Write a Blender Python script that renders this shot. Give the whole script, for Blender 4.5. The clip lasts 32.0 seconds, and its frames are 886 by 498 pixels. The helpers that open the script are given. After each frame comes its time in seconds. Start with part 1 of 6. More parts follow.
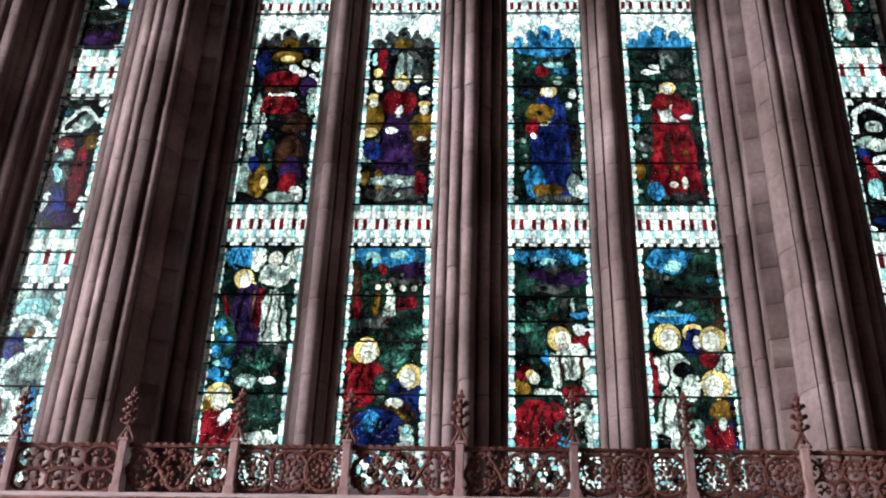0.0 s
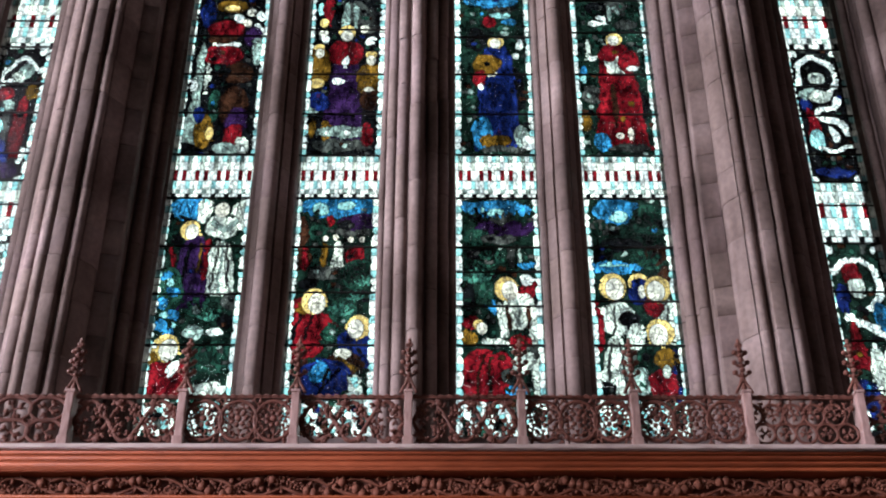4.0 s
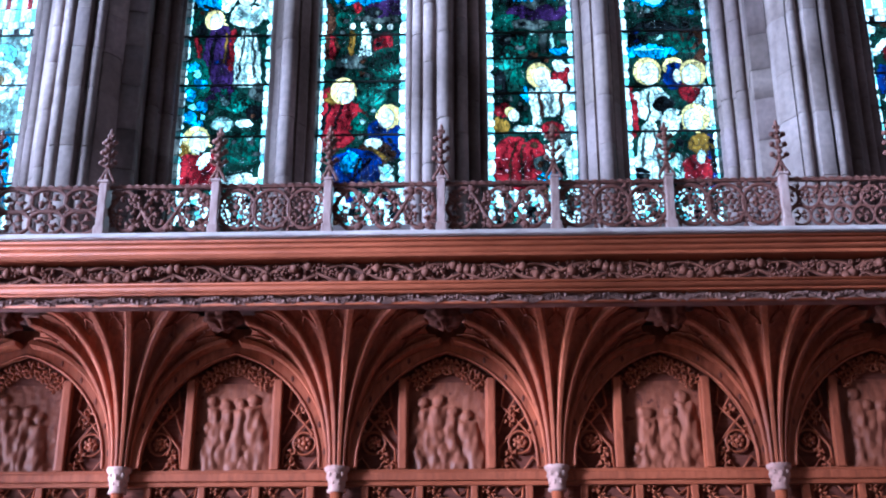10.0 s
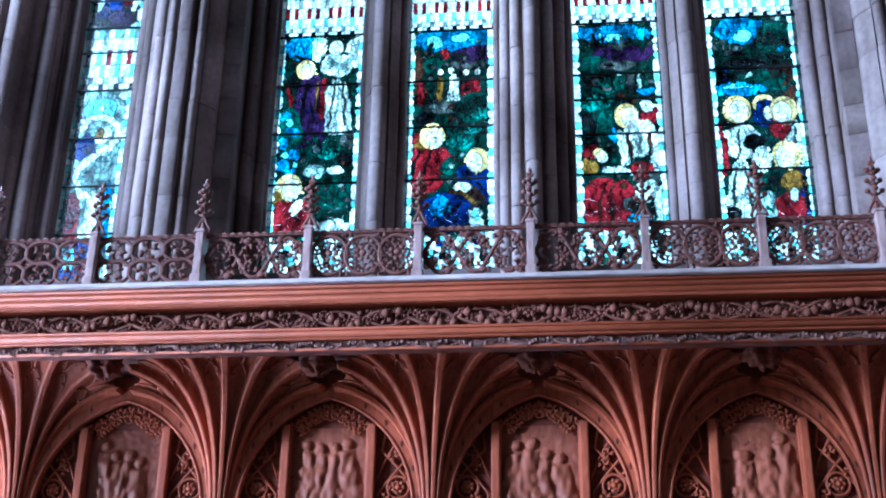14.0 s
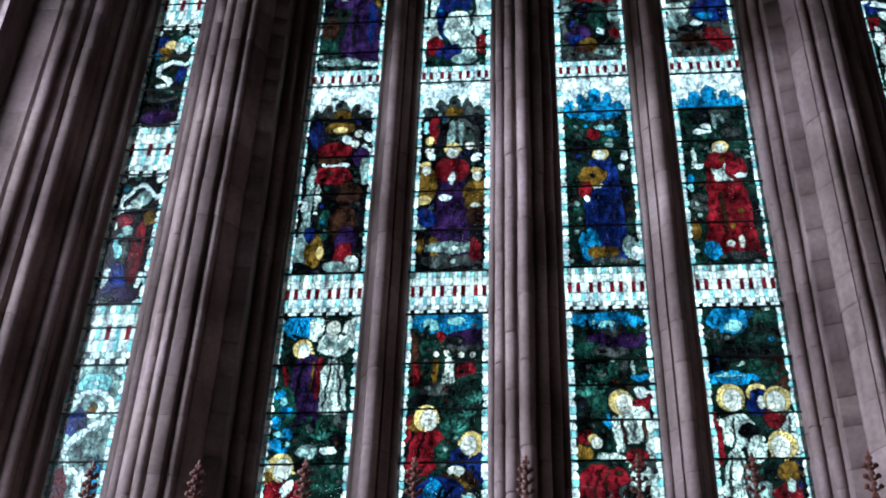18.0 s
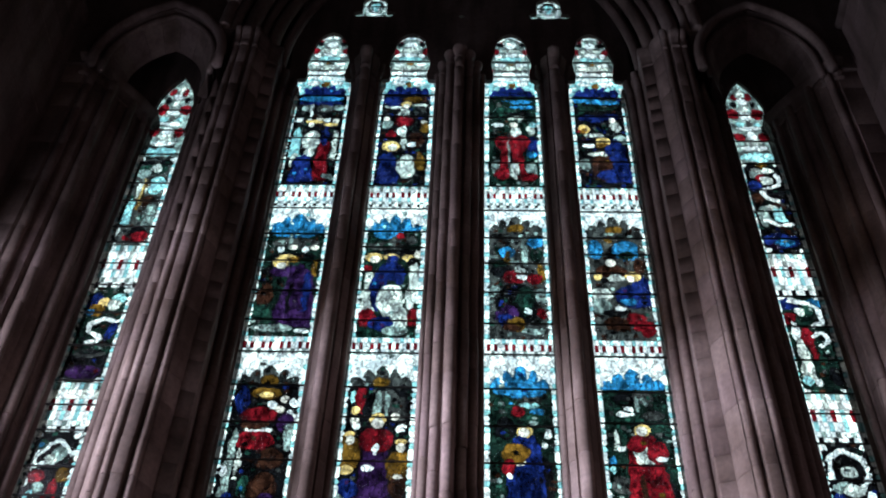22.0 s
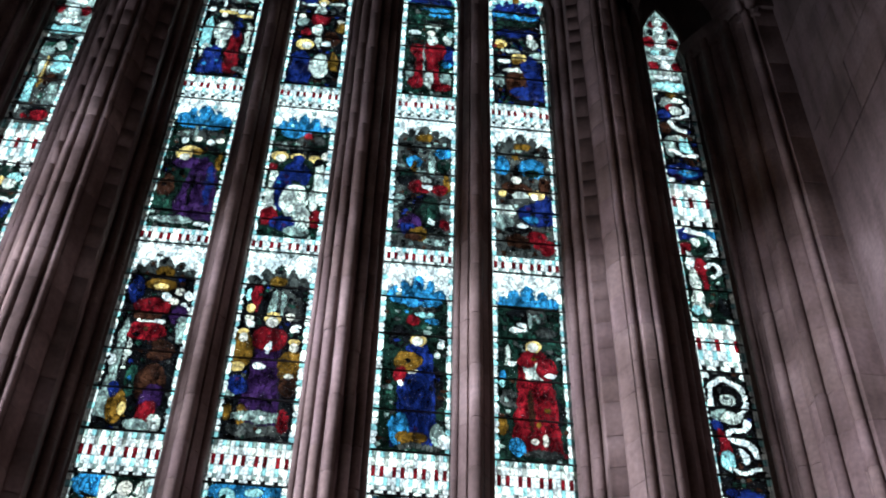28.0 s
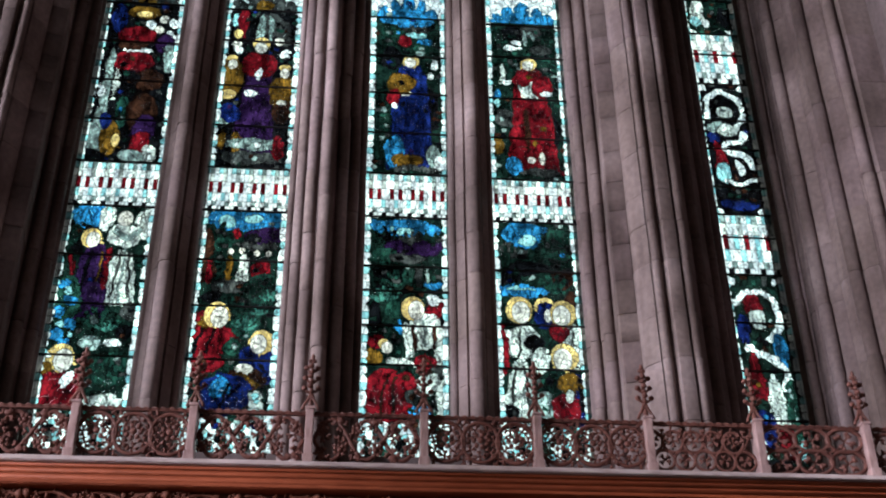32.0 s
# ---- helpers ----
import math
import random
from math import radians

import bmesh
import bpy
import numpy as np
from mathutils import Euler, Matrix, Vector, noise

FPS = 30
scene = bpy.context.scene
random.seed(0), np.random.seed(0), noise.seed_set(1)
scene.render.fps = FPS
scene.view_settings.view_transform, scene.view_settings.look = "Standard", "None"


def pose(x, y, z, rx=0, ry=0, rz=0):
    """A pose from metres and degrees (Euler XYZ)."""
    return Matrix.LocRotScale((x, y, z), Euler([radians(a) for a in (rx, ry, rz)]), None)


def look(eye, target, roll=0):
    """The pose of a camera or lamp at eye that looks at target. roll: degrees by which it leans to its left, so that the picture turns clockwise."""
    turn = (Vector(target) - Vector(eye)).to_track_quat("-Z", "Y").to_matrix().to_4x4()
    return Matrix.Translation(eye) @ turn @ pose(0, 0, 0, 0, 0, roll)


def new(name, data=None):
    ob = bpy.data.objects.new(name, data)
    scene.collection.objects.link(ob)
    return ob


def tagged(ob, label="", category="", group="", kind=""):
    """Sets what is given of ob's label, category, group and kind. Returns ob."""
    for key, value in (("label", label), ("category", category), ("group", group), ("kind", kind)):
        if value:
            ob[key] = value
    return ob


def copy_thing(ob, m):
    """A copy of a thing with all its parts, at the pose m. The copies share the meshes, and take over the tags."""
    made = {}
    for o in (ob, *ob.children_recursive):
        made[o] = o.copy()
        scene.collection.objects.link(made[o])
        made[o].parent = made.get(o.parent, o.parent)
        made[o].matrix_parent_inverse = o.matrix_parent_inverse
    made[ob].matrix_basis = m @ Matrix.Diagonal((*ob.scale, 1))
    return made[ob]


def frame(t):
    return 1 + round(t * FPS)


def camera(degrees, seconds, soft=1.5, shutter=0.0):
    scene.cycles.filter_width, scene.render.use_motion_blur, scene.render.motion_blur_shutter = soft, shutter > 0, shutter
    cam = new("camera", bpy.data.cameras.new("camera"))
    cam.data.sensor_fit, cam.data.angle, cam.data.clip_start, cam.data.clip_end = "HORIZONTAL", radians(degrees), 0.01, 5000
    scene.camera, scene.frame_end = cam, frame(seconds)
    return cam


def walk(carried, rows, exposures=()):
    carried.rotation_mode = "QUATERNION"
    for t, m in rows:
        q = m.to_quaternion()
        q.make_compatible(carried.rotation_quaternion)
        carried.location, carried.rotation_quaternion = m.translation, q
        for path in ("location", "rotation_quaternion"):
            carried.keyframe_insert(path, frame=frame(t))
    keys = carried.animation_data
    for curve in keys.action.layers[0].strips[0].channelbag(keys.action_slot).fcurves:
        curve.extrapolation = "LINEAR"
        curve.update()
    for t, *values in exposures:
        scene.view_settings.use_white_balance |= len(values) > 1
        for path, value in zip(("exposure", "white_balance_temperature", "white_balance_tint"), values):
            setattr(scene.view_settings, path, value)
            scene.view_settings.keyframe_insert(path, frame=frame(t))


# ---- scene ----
# seconds, stops, kelvin, tint
EXPOSURES = [(0.0, 0.12, 6800, 20), (3.5, 0.15, 6700, 20), (6.0, 0.58, 7000, 23), (7.0, 0.78, 6350, 22), (8.0, 0.84, 5550, 13), (9.0, 1.02, 4850, 8), (13.5, 0.96, 4300, 1), (16.0, 0.22, 5100, 8),
             (19.0, -0.06, 5950, 14), (23.0, 0.14, 6400, 22), (28.0, 0.22, 6400, 21), (30.0, 0.02, 6350, 16), (32.0, -0.04, 6450, 18)]
cam = camera(40.47, 32.0, soft=2.1)
EYE = (0.1875, 0.0, 1.6)
# seconds, yaw to the left, tilt upwards, lean, sway of the eye
ROWS = [
    (0, 3.06, 33.34, -1.89, 0.014, -0.025, 0.036),
    (0.5, 2.2, 33.14, -1.68, 0.019, -0.019, 0.037),
    (1, 1.09, 32.92, -1.11, 0.021, -0.01, 0.043),
    (1.5, -0.12, 32.9, -0.71, 0.026, -0.003, 0.042),
    (2, -1.13, 32.93, -0.17, 0.03, -0.015, 0.037),
    (2.5, -1.5, 32.86, 0.06, 0.019, -0.025, 0.026),
    (3, -1.22, 32.64, 0.33, 0.009, -0.028, 0.009),
    (3.5, -0.6, 32.03, 0.15, 0.008, -0.028, 0.003),
    (5.5, 0.84, 28.28, -0.09, 0.01, 0.002, 0.008),
    (6, 0.87, 27.22, -0.05, 0.008, 0.01, 0.009),
    (6.5, 1.02, 26.29, 0.25, 0.007, 0.019, 0.008),
    (7, 1.19, 25.45, 0.26, 0.004, 0.022, 0.005),
    (7.5, 1.16, 24.51, -0.07, -0.003, 0.028, 0.004),
    (8, 1.34, 23.72, -0.26, -0.001, 0.032, 0.004),
    (8.5, 1.4, 22.89, -0.16, -0.006, 0.047, -0.002),
    (9, 1.51, 21.96, -0.15, -0.008, 0.06, -0.006),
    (9.5, 1.56, 21.18, -0.09, -0.008, 0.064, -0.009),
    (10, 1.55, 21.55, 0.05, -0.01, 0.061, -0.016),
    (10.5, 1.47, 21.6, -0.02, -0.009, 0.052, -0.024),
    (11, 1.52, 21.68, 0.18, -0.006, 0.051, -0.028),
    (11.5, 2, 21.67, 0.32, -0.004, 0.043, -0.024),
    (12, 3.17, 21.72, 0.22, -0.003, 0.051, -0.019),
    (12.5, 4.9, 21.97, -0.06, -0.01, 0.06, -0.015),
    (13, 5.55, 22.09, -0.32, -0.011, 0.056, -0.018),
    (13.5, 5.88, 22.56, -0.62, -0.009, 0.043, -0.021),
    (15.5, 7.35, 28.62, -1.74, 0.009, -0.013, 0.014),
    (16, 7.41, 30.72, -2.23, 0.005, -0.03, 0.016),
    (16.5, 7.42, 31.97, -2.36, 0.001, -0.045, 0.021),
    (17, 7.19, 33.48, -2.02, -0.014, -0.049, 0.03),
    (17.5, 6.73, 34.78, -2.09, -0.028, -0.047, 0.028),
    (18, 6.05, 36.42, -2.01, -0.038, -0.027, 0.032),
    (18.5, 5.46, 38.13, -1.98, -0.016, -0.004, 0.022),
    (19, 5.11, 39.61, -2.16, 0.001, -0.005, 0.009),
    (19.5, 4.83, 41.78, -2.45, 0.011, -0.013, -0.003),
    (20, 4.37, 43.16, -2.37, 0.016, -0.018, -0.009),
    (20.5, 3.79, 44.81, -2.35, 0.022, -0.023, -0.013),
    (21, 3.41, 46.49, -2.33, 0.021, -0.032, -0.02),
    (21.5, 2.94, 48.67, -2.32, 0.013, -0.04, -0.033),
    (22, 2.36, 49.67, -2.43, 0.009, -0.04, -0.038),
    (22.5, 1.75, 50.06, -2.59, 0.008, -0.042, -0.042),
    (23, 1.49, 51.43, -2.27, 0.007, -0.051, -0.049),
    (23.5, 1.44, 52.59, -2.06, 0.007, -0.059, -0.054),
    (24, 1.42, 53.31, -2.3, 0.005, -0.059, -0.053),
    (24.5, 1.44, 54.54, -1.74, 0.003, -0.048, -0.046),
    (26.5, -1.17, 52.13, -3.12, -0.008, -0.051, -0.054),
    (27, -3.99, 49.69, -1.89, -0.007, -0.051, -0.049),
    (27.5, -4.45, 47.5, -1.95, -0.003, -0.043, -0.036),
    (28, -4.68, 45.4, -1.61, 0.001, -0.039, -0.026),
    (28.5, -4.64, 43.42, -1.28, 0.002, -0.029, -0.022),
    (29, -4.38, 41.39, -1.31, 0.003, -0.011, -0.006),
    (29.5, -4.21, 39.1, -0.92, 0.007, 0.004, 0.007),
    (30, -4.09, 37.55, -0.63, 0.006, 0.009, 0.019),
    (30.5, -4.1, 36.24, -0.22, 0.005, 0.017, 0.023),
    (31, -4.13, 34.8, -0.03, 0.005, 0.028, 0.034),
    (31.5, -4.66, 33.53, -0.05, 0.003, 0.037, 0.01),
    (32, -5.16, 32.33, 0.55, 0.007, 0.041, 0.005),
]


def aim(yaw, tilt, lean, x, y, z):
    return pose(EYE[0] + x, EYE[1] + y, EYE[2] + z, 0, 0, yaw) @ pose(0, 0, 0, 90 + tilt, 0, 0) @ pose(0, 0, 0, 0, 0, -lean)


walk(cam, [(r[0], aim(*r[1:])) for r in ROWS], EXPOSURES)

# ---- light ----
world = bpy.data.worlds.new("sky")
scene.world = world
world.use_nodes = True
wn = world.node_tree.nodes
sky = wn.new("ShaderNodeTexSky")
sky.sky_type = "NISHITA"
sky.sun_disc = False
sky.sun_elevation, sky.sun_rotation = radians(15), radians(243)
wn["Background"].inputs["Strength"].default_value = 0.05
world.node_tree.links.new(sky.outputs["Color"], wn["Background"].inputs["Color"])


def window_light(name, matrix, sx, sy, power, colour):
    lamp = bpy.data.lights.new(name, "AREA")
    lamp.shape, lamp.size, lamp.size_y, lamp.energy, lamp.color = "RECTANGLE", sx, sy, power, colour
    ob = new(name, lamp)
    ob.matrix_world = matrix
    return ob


sun = bpy.data.lights.new("north_sky_light", "SUN")
sun.energy, sun.angle, sun.color = 5.6, radians(10), (0.82, 0.89, 1.0)
new("north_sky_light", sun).matrix_world = look((-12, -4, 10), (-11, -3.4, 9.83))
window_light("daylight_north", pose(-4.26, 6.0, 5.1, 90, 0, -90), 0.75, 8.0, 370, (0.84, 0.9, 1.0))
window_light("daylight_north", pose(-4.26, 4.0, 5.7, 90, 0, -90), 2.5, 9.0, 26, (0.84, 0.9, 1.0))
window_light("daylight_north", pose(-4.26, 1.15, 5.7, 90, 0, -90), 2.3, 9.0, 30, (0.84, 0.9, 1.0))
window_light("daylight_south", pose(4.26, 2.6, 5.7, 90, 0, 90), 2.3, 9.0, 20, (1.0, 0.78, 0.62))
# warm west fill added for the shaded sides; no such window is known
window_light("west_fill", pose(0, -9.7, 4.0, 90, 0, 0), 4.2, 4.6, 13, (1.0, 0.68, 0.47))


# ---- materials ----
def shader(name, rough=0.6, metal=0.0):
    m = bpy.data.materials.new(name)
    m.use_nodes = True
    b = m.node_tree.nodes["Principled BSDF"]
    b.inputs["Roughness"].default_value, b.inputs["Metallic"].default_value = rough, metal
    b.inputs["Specular IOR Level"].default_value = 0.3
    return m, m.node_tree.nodes, m.node_tree.links, b


def tex(nodes, links, scale, detail=6, stretch=(1, 1, 1)):
    tc = nodes.new("ShaderNodeNewGeometry")
    mp = nodes.new("ShaderNodeMapping")
    mp.inputs["Scale"].default_value = stretch
    links.new(tc.outputs["Position"], mp.inputs["Vector"])
    n = nodes.new("ShaderNodeTexNoise")
    n.inputs["Scale"].default_value, n.inputs["Detail"].default_value = scale, detail
    links.new(mp.outputs["Vector"], n.inputs["Vector"])
    return n


def ramp(nodes, links, source, stops):
    r = nodes.new("ShaderNodeValToRGB")
    while len(r.color_ramp.elements) < len(stops):
        r.color_ramp.elements.new(0.5)
    for e, (p, c) in zip(r.color_ramp.elements, stops):
        e.position, e.color = p, (*c, 1)
    links.new(source, r.inputs["Fac"])
    return r


def mix(nodes, links, a, b, fac, mode="MULTIPLY"):
    m = nodes.new("ShaderNodeMix")
    m.data_type, m.blend_type = "RGBA", mode
    if isinstance(fac, float):
        m.inputs[0].default_value = fac
    else:
        links.new(fac, m.inputs[0])
    links.new(a, m.inputs[6])
    links.new(b, m.inputs[7])
    return m.outputs[2]


def bump(nodes, links, b, sources):
    last = None
    for src, strength, dist in sources:
        n = nodes.new("ShaderNodeBump")
        n.inputs["Strength"].default_value, n.inputs["Distance"].default_value = strength, dist
        links.new(src, n.inputs["Height"])
        if last:
            links.new(last, n.inputs["Normal"])
        last = n.outputs["Normal"]
    links.new(last, b.inputs["Normal"])


def stone_material(name, low, mid, high):
    m, n, l, b = shader(name, 0.85)
    big = tex(n, l, 1.3, 4)
    fine = tex(n, l, 26, 8)
    streak = tex(n, l, 5, 5, (1, 1, 0.15))
    base = ramp(n, l, big.outputs["Fac"], [(0.3, low), (0.5, mid), (0.72, high)])
    info = n.new("ShaderNodeObjectInfo")
    own = ramp(n, l, info.outputs["Random"], [(0.0, (0.74, 0.7, 0.68)), (0.35, (0.98, 0.92, 0.96)), (0.7, (0.9, 0.86, 0.82)), (1.0, (1.16, 1.13, 1.14))])
    grain = ramp(n, l, fine.outputs["Fac"], [(0.3, (0.75, 0.74, 0.74)), (0.65, (1.08, 1.06, 1.05))])
    dirt = ramp(n, l, streak.outputs["Fac"], [(0.34, (0.42, 0.37, 0.35)), (0.56, (1.08, 1.07, 1.07))])
    c = mix(n, l, base.outputs["Color"], own.outputs["Color"], 0.85)
    c = mix(n, l, c, grain.outputs["Color"], 0.8)
    c = mix(n, l, c, dirt.outputs["Color"], 0.7)
    l.new(c, b.inputs["Base Color"])
    bump(n, l, b, [(fine.outputs["Fac"], 0.35, 0.01), (big.outputs["Fac"], 0.3, 0.03)])
    return m


def wood_material(name, dark, mid, light, rough=0.42, grain=(1, 6, 6)):
    m, n, l, b = shader(name, rough)
    b.inputs["Specular IOR Level"].default_value = 0.2
    g = tex(n, l, 9, 8, grain)
    g.inputs["Distortion"].default_value = 0.6
    big = tex(n, l, 1.7, 3)
    fine = tex(n, l, 60, 6, grain)
    base = ramp(n, l, g.outputs["Fac"], [(0.28, dark), (0.5, mid), (0.74, light)])
    wear = ramp(n, l, big.outputs["Fac"], [(0.32, (0.7, 0.66, 0.65)), (0.65, (1.1, 1.06, 1.02))])
    info = n.new("ShaderNodeObjectInfo")
    own = ramp(n, l, info.outputs["Random"], [(0.0, (0.82, 0.8, 0.8)), (1.0, (1.12, 1.1, 1.08))])
    c = mix(n, l, base.outputs["Color"], wear.outputs["Color"], 0.8)
    c = mix(n, l, c, own.outputs["Color"], 0.7)
    l.new(c, b.inputs["Base Color"])
    shine = ramp(n, l, big.outputs["Fac"], [(0.3, (rough - 0.08,) * 3), (0.7, (rough + 0.14,) * 3)])
    l.new(shine.outputs["Color"], b.inputs["Roughness"])
    bump(n, l, b, [(fine.outputs["Fac"], 0.2, 0.004)])
    return m


STONE = stone_material("sandstone", (0.105, 0.076, 0.068), (0.2, 0.153, 0.143), (0.31, 0.25, 0.243))
# walls and tracery: the shade above is put into a darker stone colour
STONE_WALL = stone_material("shaded_wall_sandstone", (0.07, 0.053, 0.05), (0.105, 0.08, 0.076), (0.15, 0.12, 0.115))
OAK = wood_material("red_brown_oak", (0.21, 0.046, 0.017), (0.26, 0.059, 0.023), (0.315, 0.078, 0.032), 0.52)
OAK_LIGHT = wood_material("carved_oak", (0.18, 0.039, 0.015), (0.255, 0.057, 0.023), (0.32, 0.079, 0.034), 0.6, (4, 4, 1))
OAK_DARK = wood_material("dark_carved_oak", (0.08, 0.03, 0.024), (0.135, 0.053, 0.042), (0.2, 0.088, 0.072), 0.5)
ARCH_STONE = stone_material("arch_sandstone", (0.09, 0.067, 0.062), (0.15, 0.117, 0.11), (0.22, 0.18, 0.172))
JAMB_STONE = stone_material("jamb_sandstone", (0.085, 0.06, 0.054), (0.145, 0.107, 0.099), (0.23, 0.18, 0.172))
# the shade up in the vault is put into this very dark stone
VAULT = stone_material("shaded_vault_stone", (0.035, 0.03, 0.028), (0.055, 0.047, 0.044), (0.08, 0.07, 0.065))
CAP_STONE = stone_material("painted_capital", (0.26, 0.13, 0.1), (0.4, 0.215, 0.175), (0.5, 0.3, 0.25))
LEAD = shader("lead", 0.9, 0.0)
LEAD[3].inputs["Base Color"].default_value = (0.012, 0.012, 0.013, 1)
LEAD[3].inputs["Specular IOR Level"].default_value = 0.1
LEAD = LEAD[0]
IRON = shader("iron", 0.65, 0.6)
IRON[3].inputs["Base Color"].default_value = (0.018, 0.017, 0.017, 1)
IRON = IRON[0]
FLOOR = stone_material("floor_flags", (0.14, 0.12, 0.11), (0.2, 0.17, 0.16), (0.26, 0.23, 0.21))


def glass_material(name, colour, joined, low):
    """Leaded glass: daylight comes through, tinted, with painted streaks and a weak gloss."""
    m = bpy.data.materials.new(name)
    m.use_nodes = True
    n, l = m.node_tree.nodes, m.node_tree.links
    m.use_transparent_shadow = True
    out = n["Material Output"]
    n.remove(n["Principled BSDF"])
    fine = tex(n, l, 34, 4)
    streak = tex(n, l, 13, 4, (1, 1, 0.6))
    own = n.new("ShaderNodeNewGeometry") if joined else n.new("ShaderNodeObjectInfo")
    tone = ramp(n, l, own.outputs["Random Per Island" if joined else "Random"],
                [(0.0, (0.62, 0.64, 0.68)), (0.5, (0.9, 0.9, 0.9)), (1.0, (1.12, 1.12, 1.08))])
    fold = tex(n, l, 19, 3, (1, 1, 0.42))
    lines = ramp(n, l, fold.outputs["Fac"], [(0.455, (1, 1, 1)), (0.492, (0.05, 0.05, 0.06)), (0.508, (0.05, 0.05, 0.06)), (0.545, (1, 1, 1))])
    paint = ramp(n, l, fine.outputs["Fac"], [(0.4, (0.45, 0.45, 0.45)), (0.56, (1, 1, 1))])
    flow = ramp(n, l, streak.outputs["Fac"], [(0.36, (low, low, low * 1.05)), (0.52, (0.7, 0.7, 0.7)), (0.68, (1.5, 1.5, 1.45))])
    rgb = n.new("ShaderNodeRGB")
    rgb.outputs[0].default_value = (*colour, 1)
    c = mix(n, l, rgb.outputs[0], tone.outputs["Color"], 0.8)
    c = mix(n, l, c, paint.outputs["Color"], 0.55)
    c = mix(n, l, c, lines.outputs["Color"], 0.62 if low > 0.45 else 0.88)
    c = mix(n, l, c, flow.outputs["Color"], 0.95)
    tr = n.new("ShaderNodeBsdfTransparent")
    gl = n.new("ShaderNodeBsdfGlossy")
    gl.inputs["Roughness"].default_value = 0.25
    gl.inputs["Color"].default_value = (0.6, 0.6, 0.6, 1)
    mx = n.new("ShaderNodeMixShader")
    mx.inputs[0].default_value = 0.03
    l.new(c, tr.inputs["Color"])
    l.new(tr.outputs[0], mx.inputs[1])
    l.new(gl.outputs[0], mx.inputs[2])
    l.new(mx.outputs[0], out.inputs["Surface"])
    return m


GLASS_COLOURS = dict(W=(0.84, 0.98, 0.9), w=(0.26, 0.38, 0.34), B=(0.02, 0.25, 0.5), D=(0.007, 0.02, 0.12),
                     R=(0.17, 0.007, 0.012), P=(0.026, 0.01, 0.05), Y=(0.74, 0.56, 0.2), G=(0.012, 0.058, 0.04),
                     g=(0.006, 0.02, 0.0145), N=(0.035, 0.014, 0.008), K=(0.004, 0.005, 0.006), O=(0.16, 0.085, 0.012),
                     F=(0.78, 0.8, 0.66), S=(0.05, 0.06, 0.055), C=(0.3, 0.7, 0.68), V=(0.62, 0.74, 0.64), T=(0.04, 0.17, 0.13))
GLASS_NAMES = list(GLASS_COLOURS)
GLOW = dict(W=0.55, C=0.5, Y=0.5, F=0.5, V=0.34)
GLASS = {k: (glass_material("pane_glass_" + str(i), c, False, GLOW.get(k, 0.1)), glass_material("panel_glass_" + str(i), c, True, GLOW.get(k, 0.1)))
         for i, (k, c) in enumerate(GLASS_COLOURS.items())}


# ---- mesh helpers ----
def thing(name, label="", category="", group="", kind="", at=(0, 0, 0)):
    ob = new(name)
    ob.location = at
    return tagged(ob, label, category, group, kind)


def part(name, bm, material, parent, label=""):
    me = bpy.data.meshes.new(name)
    bm.to_mesh(me)
    bm.free()
    me.materials.append(material)
    ob = new(name, me)
    ob.parent = parent
    return tagged(ob, label)


def raw(name, verts, faces, material, parent, smooth=False):
    me = bpy.data.meshes.new(name)
    me.from_pydata(verts, [], faces)
    for mt in (material if isinstance(material, list) else [material]):
        me.materials.append(mt)
    if smooth:
        me.polygons.foreach_set("use_smooth", [True] * len(me.polygons))
    ob = new(name, me)
    ob.parent = parent
    return ob


def add_box(bm, x0, x1, y0, y1, z0, z1, bevel=0.0):
    v = [bm.verts.new((x, y, z)) for x in (x0, x1) for y in (y0, y1) for z in (z0, z1)]
    fs = [bm.faces.new([v[i] for i in q]) for q in ((0, 1, 3, 2), (4, 6, 7, 5), (0, 4, 5, 1), (2, 3, 7, 6), (0, 2, 6, 4), (1, 5, 7, 3))]
    if bevel:
        es = list({e for f in fs for e in f.edges})
        bmesh.ops.bevel(bm, geom=es, offset=bevel, segments=2, affect="EDGES", profile=0.6)


def box(name, x0, x1, y0, y1, z0, z1, material, parent, bevel=0.004, label=""):
    bm = bmesh.new()
    add_box(bm, x0, x1, y0, y1, z0, z1, bevel)
    bmesh.ops.recalc_face_normals(bm, faces=bm.faces)
    return part(name, bm, material, parent, label)


def add_tube(bm, pts, r, sides=6, closed=False, taper=None):
    """A round bar along the points."""
    pts = [Vector(p) for p in pts]
    rings = []
    n = len(pts)
    for i, p in enumerate(pts):
        a = pts[(i - 1) % n] if closed or i > 0 else p
        b = pts[(i + 1) % n] if closed or i < n - 1 else p
        d = (b - a).normalized()
        u = d.cross(Vector((0, 1, 0)))
        if u.length < 0.1:
            u = d.cross(Vector((1, 0, 0)))
        u.normalize()
        w = d.cross(u)
        k = r * (taper(i / (n - 1)) if taper else 1)
        rings.append([bm.verts.new(p + k * (math.cos(t) * u + math.sin(t) * w)) for t in (2 * math.pi * j / sides for j in range(sides))])
    for i in range(n if closed else n - 1):
        a, b = rings[i], rings[(i + 1) % n]
        for j in range(sides):
            bm.faces.new((a[j], a[(j + 1) % sides], b[(j + 1) % sides], b[j]))
    if not closed:
        bm.faces.new(rings[0][::-1])
        bm.faces.new(rings[-1])


def smooth(bm):
    for f in bm.faces:
        f.smooth = True
    return bm


